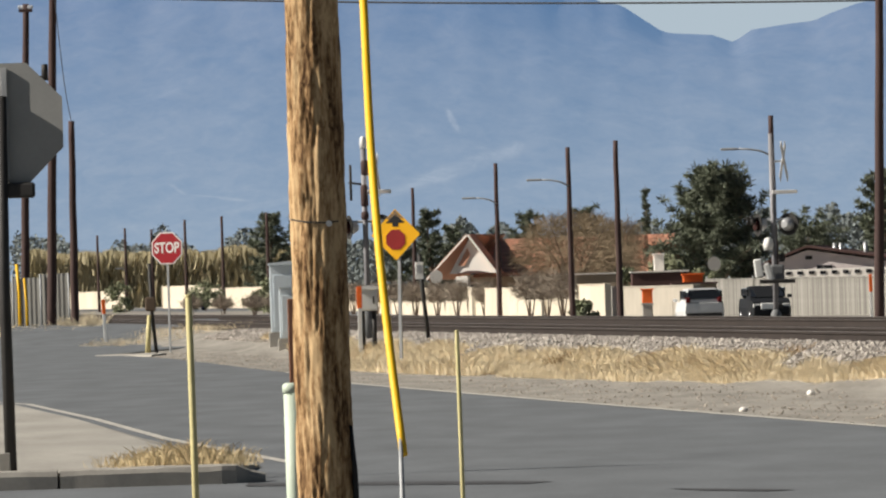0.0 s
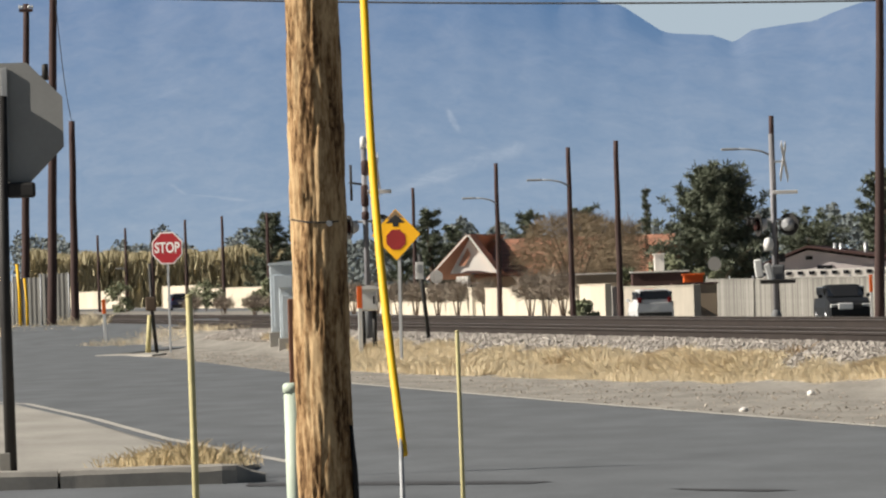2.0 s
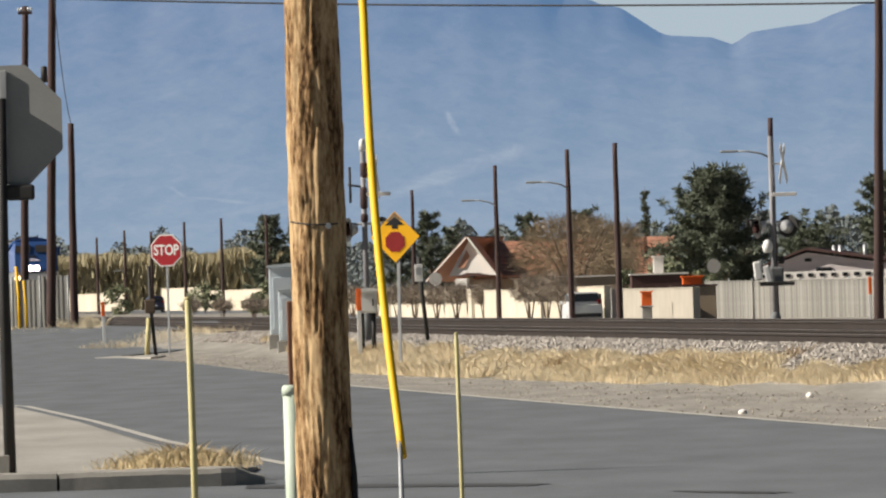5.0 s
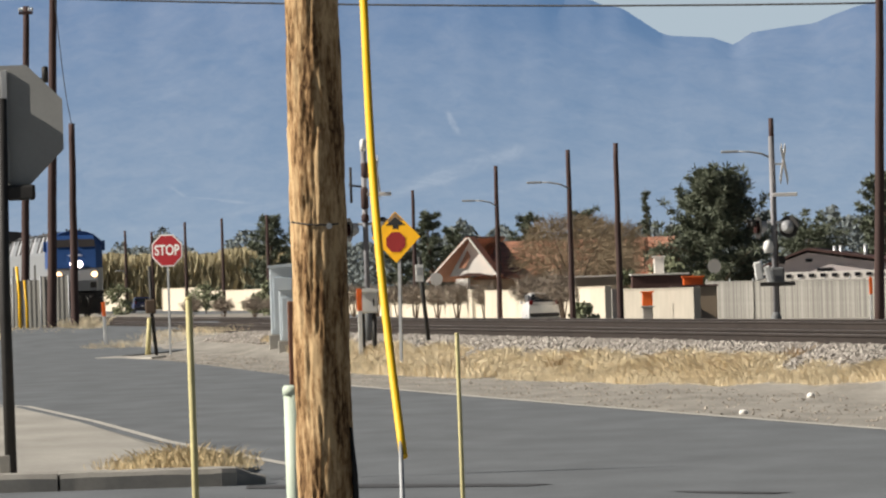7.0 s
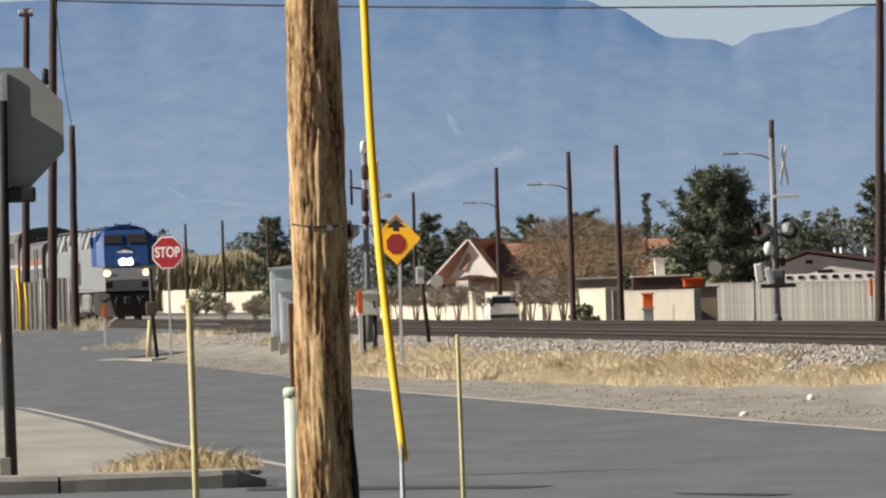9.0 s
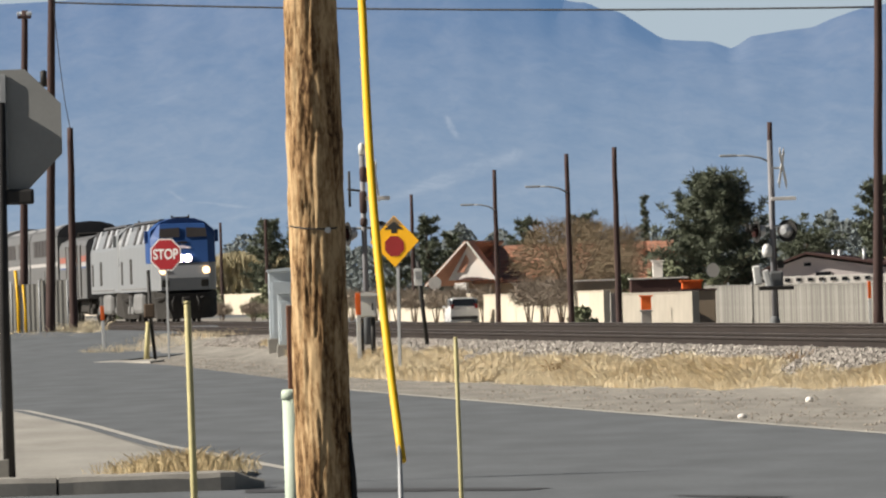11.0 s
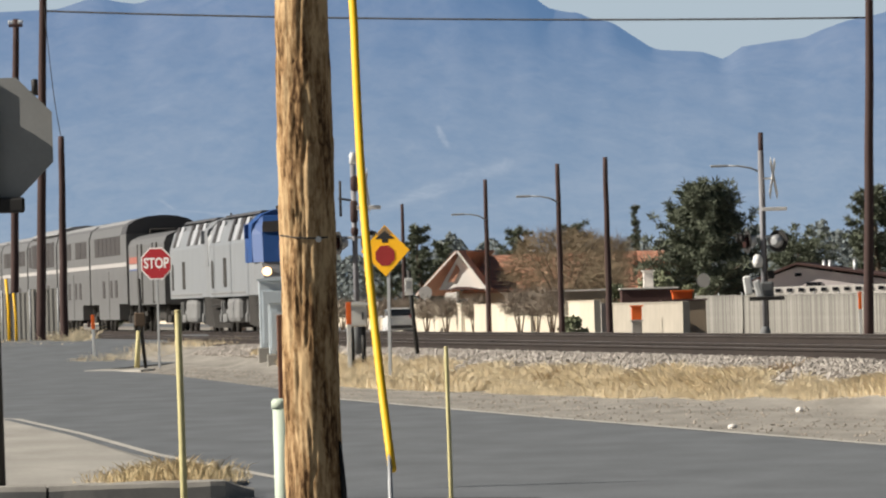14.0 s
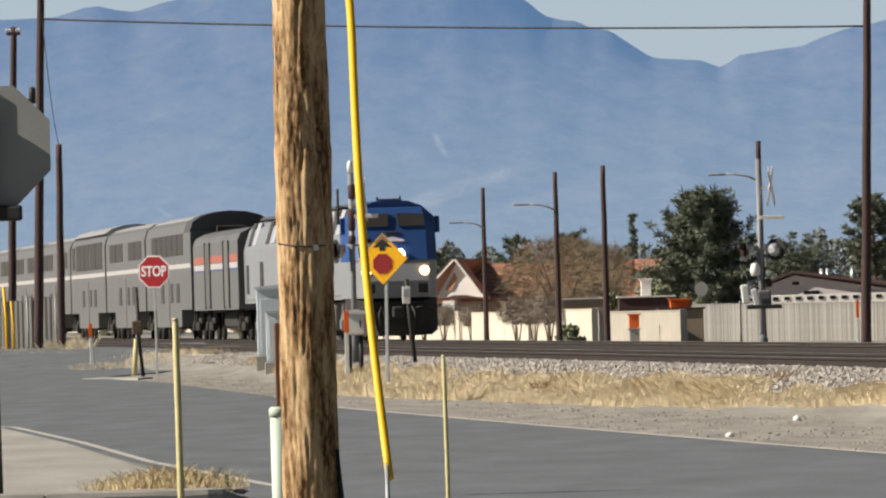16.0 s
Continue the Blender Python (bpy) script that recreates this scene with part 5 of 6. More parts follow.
def wall_panel(x0, y0, x1, y1, top, mat, label, cap=True):
    z0 = min(ground_z(x0, y0), ground_z(x1, y1)) - 0.1
    L = math.hypot(x1 - x0, y1 - y0)
    yaw = math.degrees(math.atan2(y1 - y0, x1 - x0))
    t = thing("garden_wall", x0, y0, z0, label, "wall", "walls beyond the railway", yaw=yaw, kind="structure")
    n = max(1, int(L / 7))
    bm0 = None
    for i in range(n):
        if bm0 is None:
            bm = bmesh.new()
            box(bm, L / n / 2, 0, (top - z0) / 2, L / n - 0.04, 0.2, top - z0, 0.015)
            o = part("panel", bm, mat, t)
            bm0 = o.data
        else:
            o = new("panel", bm0)
            o.parent = t
        o.location = (L / n * i, 0, 0)
    if cap:
        bm = bmesh.new()
        box(bm, L / 2, 0, top - z0 + 0.03, L, 0.28, 0.06, 0.01)
        part("coping", bm, mat, t)
    for i in (0, n):
        bm = bmesh.new()
        box(bm, L / n * i, -0.03, (top - z0) / 2 + 0.04, 0.35, 0.34, top - z0 + 0.08, 0.015)
        part("pilaster", bm, mat, t)


cream = "sunlit cream stucco garden wall beside the far road"
# first wall is shaded by its colour, darker than the stucco ones
wall_panel(9.0, 462, 11.9, 438, 1.02, material("shaded_tan_block", (0.40, 0.36, 0.30), vary=0.15, scale=0.8), "cream block wall in a tan darkened for shade, with an orange barrier beside it")
wall_panel(5.6, 500, 8.3, 470, 1.18, M_STUCCO, cream)
wall_panel(2.0, 560, 5.45, 503, 1.12, M_STUCCO, cream)
wall_panel(-3.5, 640, 1.9, 562, 1.2, M_STUCCO, cream)
wall_panel(-12.6, 875, -3.6, 642, 1.35, M_STUCCO, cream)
wall_panel(-25.0, 987, -12.75, 877, 1.78, M_STUCCO, cream)
wall_panel(-31.5, 1050, -25.2, 990, 2.2, M_STUCCO, cream)
wall_panel(-48.0, 1175, -37.6, 1105, 1.9, M_STUCCO, cream)
wall_panel(7.0, 520, 9.2, 500, 1.0, M_GREYWALL, "grey block wall in the shade of shrubs")


def slat_fence():
    t = thing("slat_fence", 13.4, 472, -0.65, "weathered grey slatted fence along the far road", "fence")
    L, yaw = 37.0, -math.degrees(math.atan2(32, 8.6))
    t.matrix_world = pose(13.3, 472, -0.65, 0, 0, yaw)
    bm = bmesh.new()
    box(bm, 0, 0, 0.98, 0.118, 0.03, 2.0)
    me = None
    for i in range(290):
        if me is None:
            o = part("slat", bm, M_LINKGREY, t)
            me = o.data
        else:
            o = new("slat", me)
            o.parent = t
        o.location = (i * L / 290, 0, 0.02 * math.sin(i * 2.3) - i / 290 * 0.15)
    for k in range(10):
        bm = bmesh.new()
        tube(bm, [(k * 4.0, 0.05, 0), (k * 4.0, 0.05, 2.1 - 0.15 * k / 10)], 0.035, 6)
        part("post", bm, M_GALV, t)


slat_fence()


def tile_house():
    t = thing("house", 2.45, 664, -0.55, "house with red tiled roof and a white front gable", "house", "houses", yaw=-18)
    bm = bmesh.new()
    box(bm, 6.0, 6, 1.2, 14.6, 10, 2.9, 0.02)
    part("wall", bm, M_TAN, t)
    # porch gable facing the road
    bm = bmesh.new()
    prism(bm, [(-1.55, 2.75), (0.0, 5.2), (1.95, 2.75)], -1.6, -1.35)
    gb = part("gable_face", bm, M_WHITEWALL, t, "white stucco gable with a dark opening")
    bm = bmesh.new()
    prism(bm, [(-0.85, 3.3), (-0.15, 4.55), (0.05, 4.1), (-0.35, 3.3)], -1.7, -1.61)
    part("gable_opening", bm, M_TILE, gb)
    bm = bmesh.new()
    prism(bm, [(-1.0, 2.72), (1.7, 2.72), (0.7, 2.92), (-0.2, 2.94)], -1.72, -1.61)
    part("gable_arch", bm, M_BROWNTRIM, gb)
    for a, b in (((-3.1, 2.35), (0.0, 5.42)), ((2.1, 2.65), (0.0, 5.42))):
        bm = bmesh.new()
        dx, dz = b[0] - a[0], b[1] - a[1]
        n = Vector((-dz, dx)).normalized() * (0.16 if dx > 0 else -0.16)
        prism(bm, [a, b, (b[0] + n.x, b[1] + n.y), (a[0] + n.x, a[1] + n.y)], -2.0, 7.0 if dx > 0 else -0.7)
        part("gable_roof", bm, M_TILE, t)
    for a, b in (((-3.1, 2.35), (0.0, 5.42)), ((2.1, 2.65), (0.0, 5.42))):
        bm = bmesh.new()
        dx, dz = b[0] - a[0], b[1] - a[1]
        n = Vector((-dz, dx)).normalized() * (0.11 if dx > 0 else -0.13)
        prism(bm, [a, b, (b[0] + n.x, b[1] + n.y), (a[0] + n.x, a[1] + n.y)], -2.08, -2.01)
        part("barge_board", bm, M_WHITEWALL, t)
    # main roof, sloping toward the road, in courses of tile
    rows, cols = 9, 30
    mesh0 = None
    for i in range(rows):
        for j in range(cols):
            if mesh0 is None:
                bm = bmesh.new()
                for k in range(3):
                    tube(bm, [(-0.14 + 0.14 * k, -0.36, 0), (-0.14 + 0.14 * k, 0.42, 0.05)], 0.075, 6)
                o = part("tile", bm, M_TILE, t)
                mesh0 = o.data
            else:
                o = new("tile", mesh0)
                o.parent = t
            o.matrix_basis = pose(0.2 + j * 0.445, 0.0 + i * 0.60, 2.72 + i * 0.27, 24, 0, 0)
    bm = bmesh.new()
    prism(bm, [(-1.2, 2.55), (13.6, 2.55), (13.2, 5.0), (-0.8, 5.0)], 5.2, 5.6)
    v = [(-0.2, -0.5, 2.45), (13.6, -0.5, 2.45), (13.3, 5.3, 5.05), (-0.2, 5.3, 5.05)]
    a = [bm.verts.new(q) for q in v]
    bm.faces.new(a)
    part("roof_deck", bm, M_TILE, t)
    bm = bmesh.new()
    box(bm, 11.4, 2.6, 4.4, 0.9, 0.9, 1.4, 0.03)
    part("chimney", bm, M_TILE, t)
    for x in (-0.9, 3.4, 6.5, 9.5):
        bm = bmesh.new()
        box(bm, x, 0.98, 1.5, 1.3, 0.1, 1.2, 0.02)
        w = part("window", bm, M_WHITEWALL, t)
        bm = bmesh.new()
        box(bm, x, 0.92, 1.5, 1.1, 0.06, 1.0)
        part("pane", bm, M_DARKWIN, w)
    bm = bmesh.new()
    box(bm, -0.6, -1.5, 1.25, 0.9, 0.5, 2.6, 0.03)
    part("porch_column", bm, M_WHITEWALL, t)


tile_house()


def low_building():
    t = thing("low_building", 21.0, 600, -0.4, "low pale mauve building with a shallow dark-edged gable", "house", "houses", yaw=-10)
    bm = bmesh.new()
    prism(bm, [(0, 0), (0, 2.5), (2.5, 3.35), (9.6, 2.2), (9.6, 0)], 0, 8)
    part("wall", bm, M_LILAC, t)
    for a, b in (((-0.4, 2.45), (2.5, 3.5)), ((9.8, 2.32), (2.5, 3.5))):
        bm = bmesh.new()
        prism(bm, [a, b, (b[0], b[1] + 0.14), (a[0], a[1] + 0.14)], -0.4, 8.3)
        part("roof_edge", bm, M_BROWNTRIM, t)
    for x, z, w, h in ((2.6, 2.85, 0.45, 0.22), (3.6, 2.0, 1.0, 0.7)):
        bm = bmesh.new()
        box(bm, x, -0.02, z, w, 0.1, h, 0.02)
        part("window", bm, M_DARKWIN, t)
    bm = bmesh.new()
    box(bm, 5.0, -2.2, 1.05, 10.6, 0.25, 2.1, 0.02)
    lw = part("pierced_wall", bm, M_WHITEWALL, t)
    for k in range(14):
        bm = bmesh.new()
        box(bm, 0.1 + 0.74 * k, -2.34, 1.88, 0.36, 0.06, 0.22, 0.01)
        part("opening", bm, M_DARKWIN, lw)
    for x in (3.9, 4.3, 5.9):
        bm = bmesh.new()
        tube(bm, [(x, 3, 2.6), (x, 3, 3.75)], 0.13, 8)
        part("vent", bm, M_SILVER, t)


low_building()


def block(name, x, y, z, sx, sy, sz, mat, label, category, roof=None):
    t = thing(name, x, y, z, label, category, "yard clutter")
    bm = bmesh.new()
    box(bm, 0, 0, sz / 2, sx, sy, sz, 0.04)
    part("body", bm, mat, t)
    bm = bmesh.new()
    box(bm, 0, 0, sz + 0.04, sx + 0.15, sy + 0.15, 0.08, 0.01)
    part("top", bm, roof or mat, t)
    return t


block("shed", 12.1, 450, -0.6, 2.1, 3, 1.70, M_TAN, "low tan shed behind the wall", "shed", M_BROWNTRIM)
block("shed", 7.9, 520, -0.6, 3.8, 4, 2.35, M_TAN, "low tan shed with a flat pale roof", "shed", M_WHITEWALL)
block("orange_bin", 12.05, 450, 1.18, 0.95, 1, 0.36, M_ORANGE, "bright orange box on top of a low shed", "bin")
block("barrier_foot", 9.72, 445, -0.62, 0.5, 0.3, 0.80, M_GREYWALL, "grey block stack under an orange panel", "blocks")
block("orange_barrier", 9.72, 445, 0.26, 0.5, 0.1, 0.62, M_ORANGE, "bright orange panel standing on grey blocks", "barrier")
block("canopy", 11.6, 500, 0.2, 3.0, 3, 1.55, M_BROWNTRIM, "dark flat canopy behind the wall", "canopy", M_WHITEWALL)
block("cooler", 11.6, 500, 1.83, 0.55, 0.6, 0.85, M_WHITEWALL, "white evaporative cooler standing on the canopy roof", "rooftop cooler")
t = thing("satellite_dish", -0.45, 620, -0.45, "white round dish on a short mast", "satellite dish")
bm = bmesh.new()
tube(bm, [(0, 0, 0.0), (0, 0, 2.4)], 0.05, 8)
part("mast", bm, M_GALV, t)
bm = bmesh.new()
tube(bm, [(0, -0.25, 2.45), (0, -0.17, 2.45), (0, -0.08, 2.45), (0, 0, 2.45)], [0.44, 0.36, 0.22, 0.05], 20)
part("dish", bm, M_WHITEWALL, t)
copy_thing(t, pose(16.2, 560, -0.25, 0, 0, 25))

# ---- trees ----
M_PINE = material("pine_needles", (0.145, 0.162, 0.118), vary=0.3, scale=0.6, fine=5, bump=0.0, rand=0.32, island=True, rough=0.9, spec=0.1)
# pale blue-grey leaf colour carries the haze over the distant belts
M_FARGREEN = material("hazed_far_foliage", (0.19, 0.215, 0.215), vary=0.25, scale=0.3, fine=3, bump=0.0, rand=0.22, island=True, rough=0.9, spec=0.1)
M_OLIVE = material("olive_brush", (0.44, 0.385, 0.25), vary=0.12, scale=0.3, fine=3, bump=0.0, rand=0.15, island=True, rough=0.9, spec=0.1)
M_TWIG = material("bare_twigs", (0.30, 0.235, 0.16), vary=0.25, scale=0.5, fine=4, bump=0.0, rand=0.3, island=True, rough=0.9, spec=0.1)
M_GREYTWIG = material("grey_bare_twigs", (0.30, 0.25, 0.205), vary=0.25, scale=0.5, fine=4, bump=0.0, rand=0.3, island=True, rough=0.9, spec=0.1)
M_DEADWEED = material("dead_weed", (0.36, 0.24, 0.12), vary=0.25, scale=1.0, fine=8, bump=0.0, rand=0.3, island=True)
M_BUSH = material("dusty_bush_leaves", (0.22, 0.235, 0.15), vary=0.3, scale=0.8, fine=6, bump=0.0, rand=0.3, island=True, rough=0.9, spec=0.1)
M_TRUNK = material("tree_bark", (0.13, 0.095, 0.07), vary=0.3, scale=2, fine=20, stretch=(1, 1, 0.3))


def leaf(verts, faces, p, s):
    b = len(verts)
    n = Vector((random.gauss(0, 1), random.gauss(0, 1), random.gauss(0, 1))).normalized()
    u = n.orthogonal().normalized()
    w = n.cross(u)
    for i in range(5):
        a = i * math.tau / 5
        q = s * random.uniform(0.6, 1.2)
        verts.append(tuple(p + q * (math.cos(a) * u + math.sin(a) * w)))
    faces.append((b, b + 1, b + 2, b + 3, b + 4))


def tree(name, x, y, z, h, w, label, mat, clumps=40, per=60, leafsize=0.16, trunk=0.3, base=0.2, group="trees", seed=0):
    """A tapered trunk with limbs, and a crown of leaf clumps with an uneven outline."""
    random.seed(seed + int(abs(x) * 100))
    t = thing(name, x, y, z, label, "tree", group)
    bm = bmesh.new()
    tube(bm, [(0, 0, -0.5), (0.05 * w, 0, h * 0.3), (-0.02 * w, 0, h * 0.62), (0, 0, h * 0.9)], [trunk, trunk * 0.8, trunk * 0.5, trunk * 0.12], 9)
    centres = []
    for k in range(clumps):
        f = random.random()
        zz = h * (base + (1 - base) * f)
        rr = w / 2 * math.sqrt(max(0.05, 1 - (2 * f - 0.95) ** 2))
        a = random.uniform(0, math.tau)
        rad = rr * math.sqrt(random.uniform(0.02, 1.0))
        centres.append(Vector((rad * math.cos(a), rad * math.sin(a), zz)))
    for c in centres[: min(16, clumps)]:
        s = Vector((0, 0, max(h * 0.12, c.z - 0.35 * c.xy.length - 0.1 * h)))
        tube(bm, [s, (s + c) / 2 + Vector((0, 0, 0.05 * h)), c], [trunk * 0.35, trunk * 0.2, trunk * 0.06], 5, caps=False)
    part("trunk", bm, M_TRUNK, t)
    verts, faces = [], []
    for c in centres:
        cr = random.uniform(0.55, 1.15) * w / 5.0
        for _ in range(per):
            d = Vector((random.gauss(0, 1), random.gauss(0, 1), random.gauss(0, 0.6))).normalized() * cr * random.random() ** 0.4
            leaf(verts, faces, c + d, leafsize * random.uniform(0.6, 1.3))
    mesh_of("crown", verts, faces, mat, t)
    return t


def pine(name, x, y, z, h, w, label, boughs=60, tufts=5, needles=46, trunk=0.3, base=0.12, top=0.25, needle=0.34, group="trees", seed=0):
    """A tapered trunk, rising boughs in loose tiers, and tufts of needles along them with gaps between."""
    random.seed(seed + int(abs(x) * 100) + 3)
    t = thing(name, x, y, z, label, "tree", group)
    bm = bmesh.new()
    bend = random.uniform(-0.04, 0.04) * w
    tube(bm, [(0, 0, -0.5), (bend, 0, h * 0.35), (-bend, 0, h * 0.7), (0, 0, h * 0.97)], [trunk, trunk * 0.8, trunk * 0.45, trunk * 0.1], 9)
    verts, faces = [], []
    for k in range(boughs):
        f = (k + random.random()) / boughs
        f = f if k % 3 else round(f * 7) / 7 * 0.97 + 0.01
        root = Vector((0, 0, h * (base + (0.93 - base) * f)))
        a = k * 2.39996 + random.uniform(-0.5, 0.5)
        reach = w / 2 * ((1 - f) ** 0.62 * (1 - top) + top) * (0.55 + 0.45 * min(1.0, 3.5 * f + 0.35)) * random.uniform(0.6, 1.12)
        rise = reach * random.uniform(0.10, 0.55) * (0.5 + f)
        tip = root + Vector((math.cos(a) * reach, math.sin(a) * reach, rise))
        mid = (root + tip) / 2 - Vector((0, 0, 0.08 * reach))
        tube(bm, [root, mid, tip], [trunk * 0.22 * (1.1 - f), trunk * 0.14 * (1.1 - f), trunk * 0.05], 5, caps=False)
        for i in range(tufts):
            u = 0.30 + 0.75 * (i + random.random()) / tufts
            c = root.lerp(mid, 2 * u) if u < 0.5 else mid.lerp(tip, 2 * u - 1)
            c = c + Vector((random.gauss(0, 0.12), random.gauss(0, 0.12), random.gauss(0, 0.07))) * (w / 6)
            size = random.uniform(0.7, 1.25)
            for _ in range(needles):
                d = Vector((random.gauss(0, 1), random.gauss(0, 1), random.gauss(0.35, 0.75))).normalized()
                p = c + d * (0.24 * size * random.random() * w / 6)
                q = p + d * needle * size * random.uniform(0.6, 1.2)
                side = d.orthogonal().normalized()
                side.rotate(Matrix.Rotation(random.uniform(0, 3.1), 3, d))
                side *= needle * 0.16
                b = len(verts)
                verts += [tuple(p - side), tuple(p + side), tuple(q)]
                faces.append((b, b + 1, b + 2))
    part("trunk", bm, M_TRUNK, t)
    mesh_of("crown", verts, faces, M_PINE, t)
    return t


def bare_tree(name, x, y, z, h, w, label, mat, n=700, trunk=0.15, stems=4, group="bare trees", seed=0, low=0.25):
    """Stems that fork into a haze of fine twigs."""
    random.seed(seed + int(abs(x) * 100) + 7)
    t = thing(name, x, y, z, label, "tree", group)
    bm = bmesh.new()
    verts, faces = [], []
    ends = []
    for k in range(stems):
        a = math.tau * k / stems + random.uniform(-0.4, 0.4)
        d = Vector((math.cos(a) * 0.5, math.sin(a) * 0.5, 1)).normalized()
        p0, p1 = Vector((0, 0, -0.3)), Vector((d.x * w * 0.25, d.y * w * 0.25, h * 0.45))
        p2 = Vector((d.x * w * 0.6, d.y * w * 0.6, h * 0.8))
        tube(bm, [p0, (p0 + p1) / 2, p1, p2], [trunk, trunk * 0.75, trunk * 0.5, trunk * 0.15], 6)
        ends += [p1, (p1 + p2) / 2, p2]
    part("trunk", bm, M_TRUNK, t)
    for _ in range(n):
        e = random.choice(ends)
        f = random.random()
        rr = w / 2 * math.sqrt(random.random()) * (0.6 + 0.4 * math.sin(math.pi * f))
        a = random.uniform(0, math.tau)
        q = Vector((rr * math.cos(a), rr * math.sin(a), h * (low + (1 - low) * f * (1 - 0.25 * (2 * rr / w) ** 2))))
        s = q + (e - q).normalized() * random.uniform(0.3, 0.9) * min(1.2, h / 4)
        side = (q - s).cross(Vector((0, 1, 0))).normalized() * random.uniform(0.008, 0.02)
        b = len(verts)
        verts += [tuple(s - side), tuple(s + side), tuple(q)]
        faces.append((b, b + 1, b + 2))
        q2 = q + Vector((random.gauss(0, 0.3), random.gauss(0, 0.3), random.gauss(0.12, 0.25)))
        m = (q + s) / 2
        b = len(verts)
        verts += [tuple(m - side), tuple(m + side), tuple(q2)]
        faces.append((b, b + 1, b + 2))
    mesh_of("crown", verts, faces, mat, t)
    return t


pine("pine_tree", 17.75, 604, -0.5, 9.05, 9.3, "large dark green pine tree with uneven clumps", 120, 6, 46, 0.32, 0.10, 0.20, 0.36)
pine("pine_tree", -18.4, 1000, -0.4, 10.4, 6.4, "dark green pine tree with dense lower boughs", 60, 5, 40, 0.3, 0.05, 0.25, 0.42)
pine("pine_tree", -15.4, 1005, -0.4, 10.4, 5.0, "dark green pine tree partly behind a pole", 52, 5, 40, 0.3, 0.05, 0.25, 0.42)
pine("pine_tree", -1.0, 760, -0.4, 8.3, 3.6, "dark evergreen tree beside the house", 50, 5, 36, 0.25, 0.08, 0.35, 0.34)
pine("pine_tree", 0.9, 775, -0.4, 7.0, 3.0, "dark evergreen tree crowding the house", 40, 5, 36, 0.22, 0.08, 0.45, 0.34, seed=4)
pine("pine_tree", -3.6, 800, -0.4, 7.2, 3.8, "dark evergreen tree behind the signal", 45, 5, 36, 0.25, 0.08, 0.4, 0.34)
pine("cypress_tree", 17.7, 805, -0.4, 10.2, 0.95, "narrow dark cypress tree", 70, 3, 34, 0.13, 0.04, 0.55, 0.30)
pine("pine_tree", 7.5, 800, -0.4, 8.0, 4.2, "rounded evergreen tree behind the house", 45, 5, 36, 0.25, 0.15, 0.4, 0.36)
pine("pine_tree", 12.5, 820, -0.4, 8.4, 4.8, "rounded dark evergreen tree behind the house", 45, 5, 36, 0.25, 0.15, 0.45, 0.36)
pine("pine_tree", 30.1, 630, -0.4, 8.7, 5.2, "tall dark tree behind the low building", 60, 6, 40, 0.28, 0.15, 0.35, 0.34)
pine("pine_tree", 30.8, 780, -0.4, 6.3, 7.6, "broad dark evergreen tree behind the low building", 60, 6, 40, 0.25, 0.1, 0.5, 0.34)
bare_tree("bare_tree", 8.7, 620, -0.5, 6.7, 9.2, "wide bare tree with orange-brown twigs", M_TWIG, 5200, 0.15, 7)
bare_tree("bare_tree", 12.2, 640, -0.5, 6.3, 5.0, "bare tree with orange-brown twigs", M_TWIG, 2600, 0.13, 5)
for i, (bx, by, bh, bw) in enumerate(((4.6, 495, 2.55, 2.4), (6.1, 478, 2.6, 2.2), (5.4, 486, 2.5, 2.0), (0.8, 560, 2.3, 2.2), (-0.4, 580, 2.2, 2.2), (2.4, 545, 2.2, 1.8), (-1.8, 600, 2.3, 2.0), (-14.5, 715, 1.7, 2.2), (-17.6, 745, 1.6, 2.0), (-12.6, 700, 1.8, 2.0), (-20.8, 770, 1.7, 2.0), (-10.4, 690, 2.4, 2.4), (-8.6, 680, 2.4, 2.4), (-6.4, 660, 2.4, 2.4), (-4.6, 640, 2.3, 2.2), (-3.0, 610, 2.3, 2.2))):
    k = 1.012 if by < 650 else 1.0
    bare_tree("bare_shrub", bx * k, by * k, -0.6, bh, bw, "small bare roadside tree with grey twigs", M_GREYTWIG, 800, 0.06, 4, group="roadside shrubs", seed=i, low=0.42)
for i, (bx, by, bh, bw) in enumerate(((7.1, 468, 0.95, 1.3), (-16.0, 800, 1.6, 2.5), (-21.5, 840, 2.6, 3.5), (-31.5, 905, 2.8, 3.0), (13.4, 560, 3.0, 3.2), (15.2, 545, 2.4, 2.2), (11.0, 560, 2.5, 2.5), (-13.6, 740, 2.6, 2.6))):
    tree("bush", bx, by, -0.6 + 0.25 * smooth01(450, 900, by), bh, bw, "dusty green roadside bush", M_BUSH, 26, 45, 0.12, 0.05, 0.02, group="bushes", seed=i)


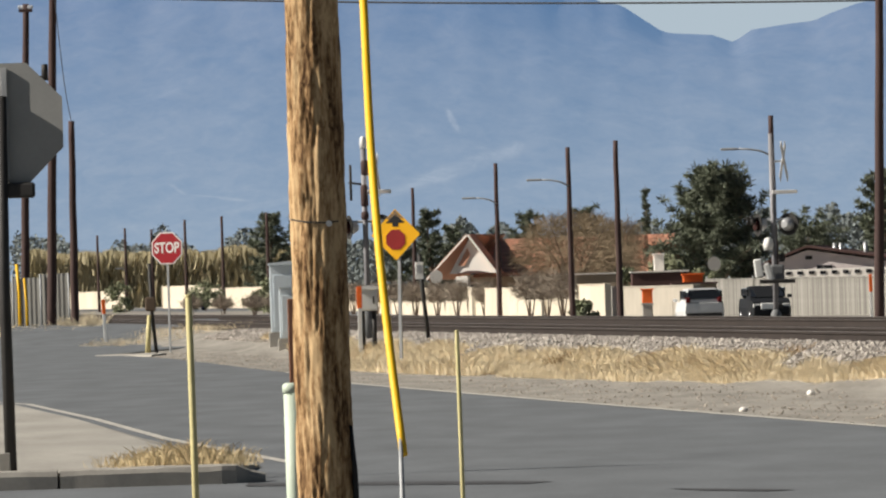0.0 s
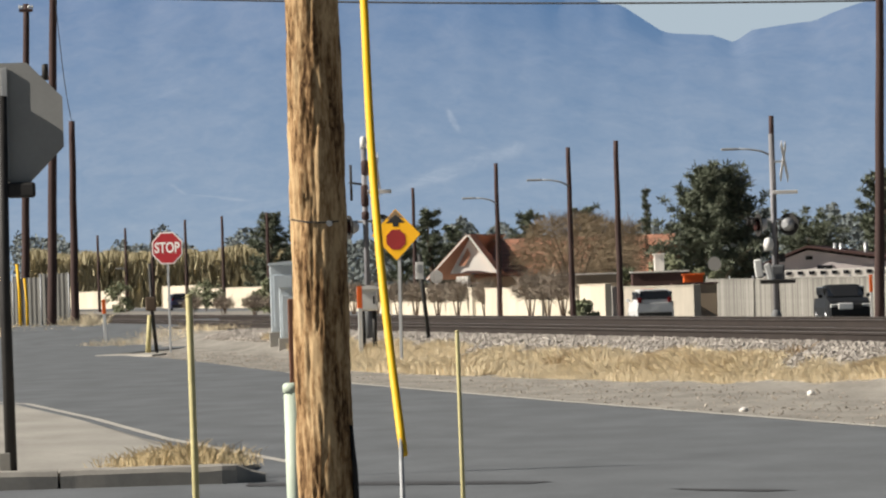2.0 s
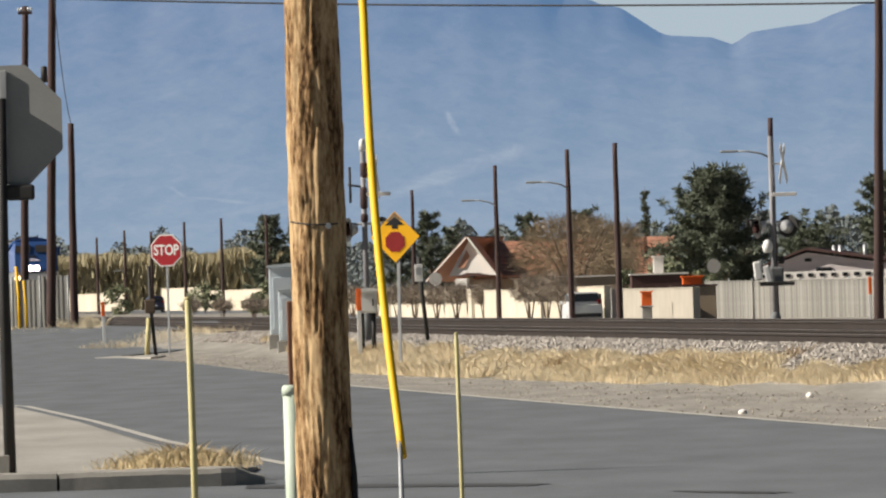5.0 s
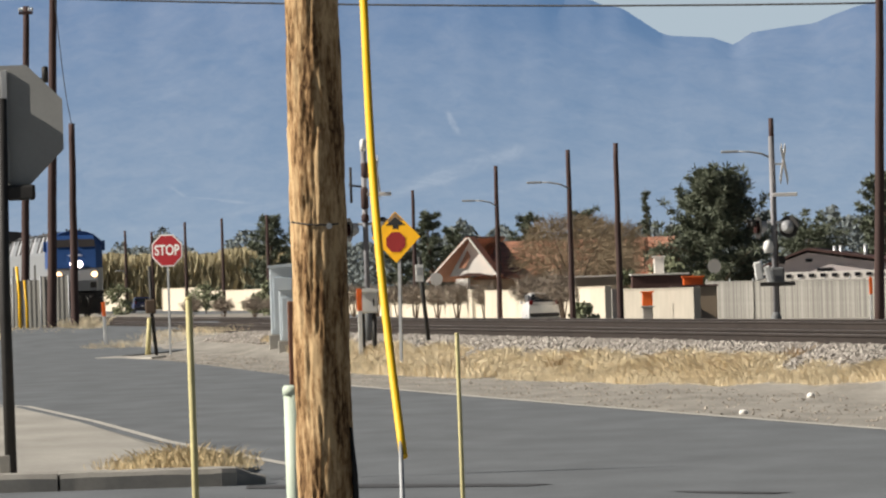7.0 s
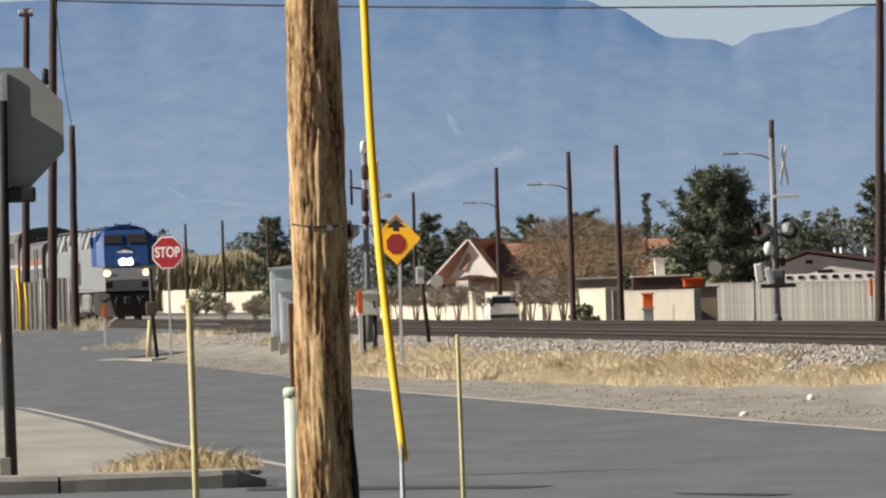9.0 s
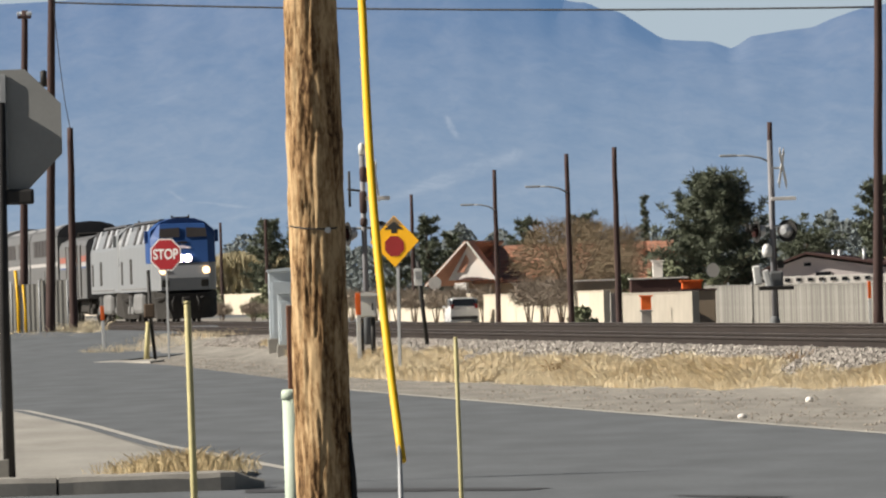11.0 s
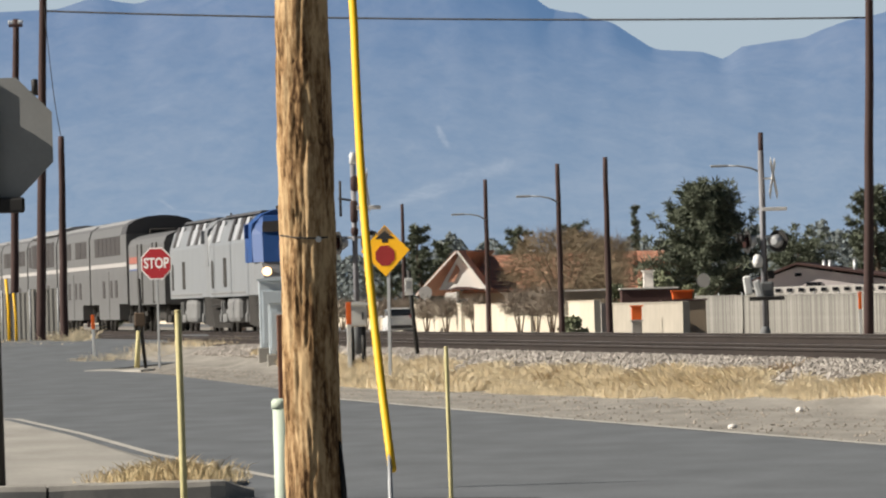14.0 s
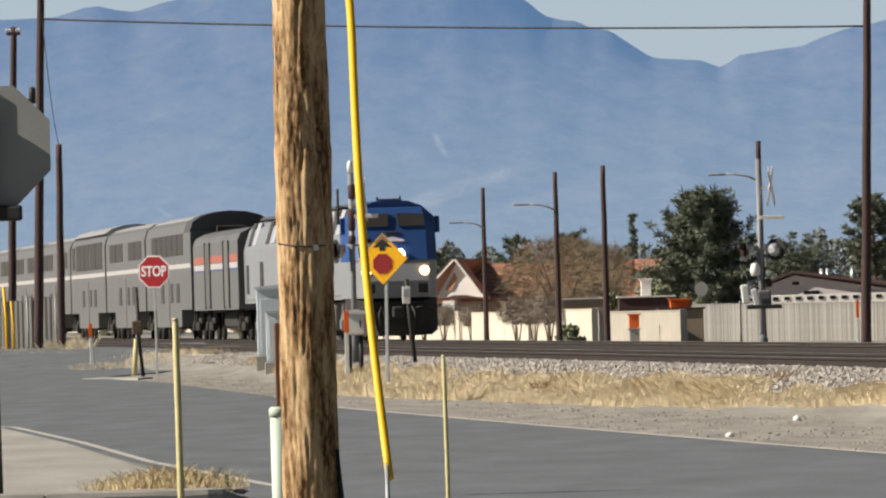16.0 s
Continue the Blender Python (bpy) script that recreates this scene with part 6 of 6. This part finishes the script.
def thicket(name, x0, x1, y, top, mat, label, n, leafsize, wob=0.12, base=-0.4, deep=30, twiggy=False):
    verts, faces = [], []
    random.seed(len(name) + int(abs(x0)))
    for _ in range(n):
        x = random.uniform(x0, x1)
        yy = y + random.uniform(0, deep)
        h = (top + 0.4) * (0.86 + wob * 2.4 * noise.noise((x * 0.22, y, 1.5)) + wob * noise.noise((x * 0.8, y, 6.5)))
        f = random.random() ** 0.7
        if twiggy:
            # slender upright shoots
            b, l = len(verts), random.uniform(0.8, 2.2)
            a, ln = random.uniform(0, 3.1), random.uniform(-0.35, 0.35)
            c, s = math.cos(a) * leafsize, math.sin(a) * leafsize
            z0 = base + max(0, h * f - l * 0.7)
            verts += [(x - c, yy - s, z0), (x + c, yy + s, z0), (x + ln * l, yy, min(z0 + l, base + h * 1.05))]
            faces.append((b, b + 1, b + 2))
            continue
        leaf(verts, faces, Vector((x, yy, base + h * f)), leafsize * random.uniform(0.5, 1.3))
    return tagged(mesh_of(name, verts, faces, mat), label, "thicket", kind="stuff")


thicket("olive_thicket", -54, -17, 1200, 8.2, M_OLIVE, "olive-brown thicket of leafless brush behind the wall", 80000, 0.13, 0.05, twiggy=True)
thicket("olive_brush_mass", -54, -17, 1206, 7.9, M_OLIVE, "soft olive-brown mass of leafless brush behind the wall", 45000, 0.20, 0.05, deep=20)
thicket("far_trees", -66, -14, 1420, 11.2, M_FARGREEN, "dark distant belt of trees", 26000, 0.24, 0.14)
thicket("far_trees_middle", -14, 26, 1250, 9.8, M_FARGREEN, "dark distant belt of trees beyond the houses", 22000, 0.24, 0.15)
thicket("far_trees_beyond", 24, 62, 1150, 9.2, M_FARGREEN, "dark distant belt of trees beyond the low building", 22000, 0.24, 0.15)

WEEDS = ((1.94, 161, 0.26), (0.92, 169, 0.18), (3.3, 150, 0.16), (5.0, 137, 0.2), (4.1, 143, 0.14))


def dead_weed():
    bx, by, bh = random.choice(WEEDS)
    x, y = bx + random.gauss(0, 0.16), by + random.gauss(0, 0.3)
    return x, y, ground_z(x, y), bh * random.uniform(0.5, 1.1), 6, 0.1


scatter("dead_weeds", 160, dead_weed, tuft, M_DEADWEED, "clumps of brown dead weed in the dry grass", "weeds")
for k, (rx, ry, rr) in enumerate(((2.37, 157, 0.10), (1.35, 158, 0.05), (4.6, 118, 0.06), (3.3, 104, 0.05), (6.1, 112, 0.07))):
    bm = bmesh.new()
    bmesh.ops.create_icosphere(bm, subdivisions=2, radius=rr)
    for v in bm.verts:
        v.co *= 1 + 0.3 * noise.noise(v.co * 9 + Vector((k, 0, 0)))
        v.co.z *= 0.7
    bmesh.ops.translate(bm, vec=(rx, ry, ground_z(rx, ry) + rr * 0.35), verts=bm.verts)
    tagged(part("rock", bm, M_WHITEWALL), "pale loose rock lying on the verge", "rock", "rocks on the verge")


# ---- movement ----
def motions():
    times = [0.5 * i for i in range(33)]
    yaw = 180 + TRACK_YAW
    for ob, behind in TRAIN:
        rows = []
        for t in times:
            y = 281.6 + 19.65 * (16.0 - t)
            d = behind * math.cos(radians(TRACK_YAW))
            rows.append((t, pose(26.0 - 0.096 * (y + d), y + d, 0.53, 0, 0, yaw)))
        walk(ob, rows)
    # far road traffic: two cars go away to the left, one comes nearer
    rows = []
    for t in times:
        y = 406 + 12.5 * t
        rows.append((t, pose(11.1 - 0.76 * t - 0.0135 * t * t, y, -0.72 + 0.12 * smooth01(406, 600, y), 0, 0, 4.2)))
    walk(SUV, rows)
    rows = []
    for t in times:
        rows.append((t, pose(-23.6 - 1.16 * t, 885 + 13.3 * t, -0.30, 0, 0, 5.0)))
    walk(BLUECAR, rows)
    rows = []
    for t in times:
        rows.append((t, pose(13.85 + 1.08 * t, 402 - 13.6 * t, -0.64, 0, 0, 184.5)))
    walk(DARKCAR, rows)


motions()
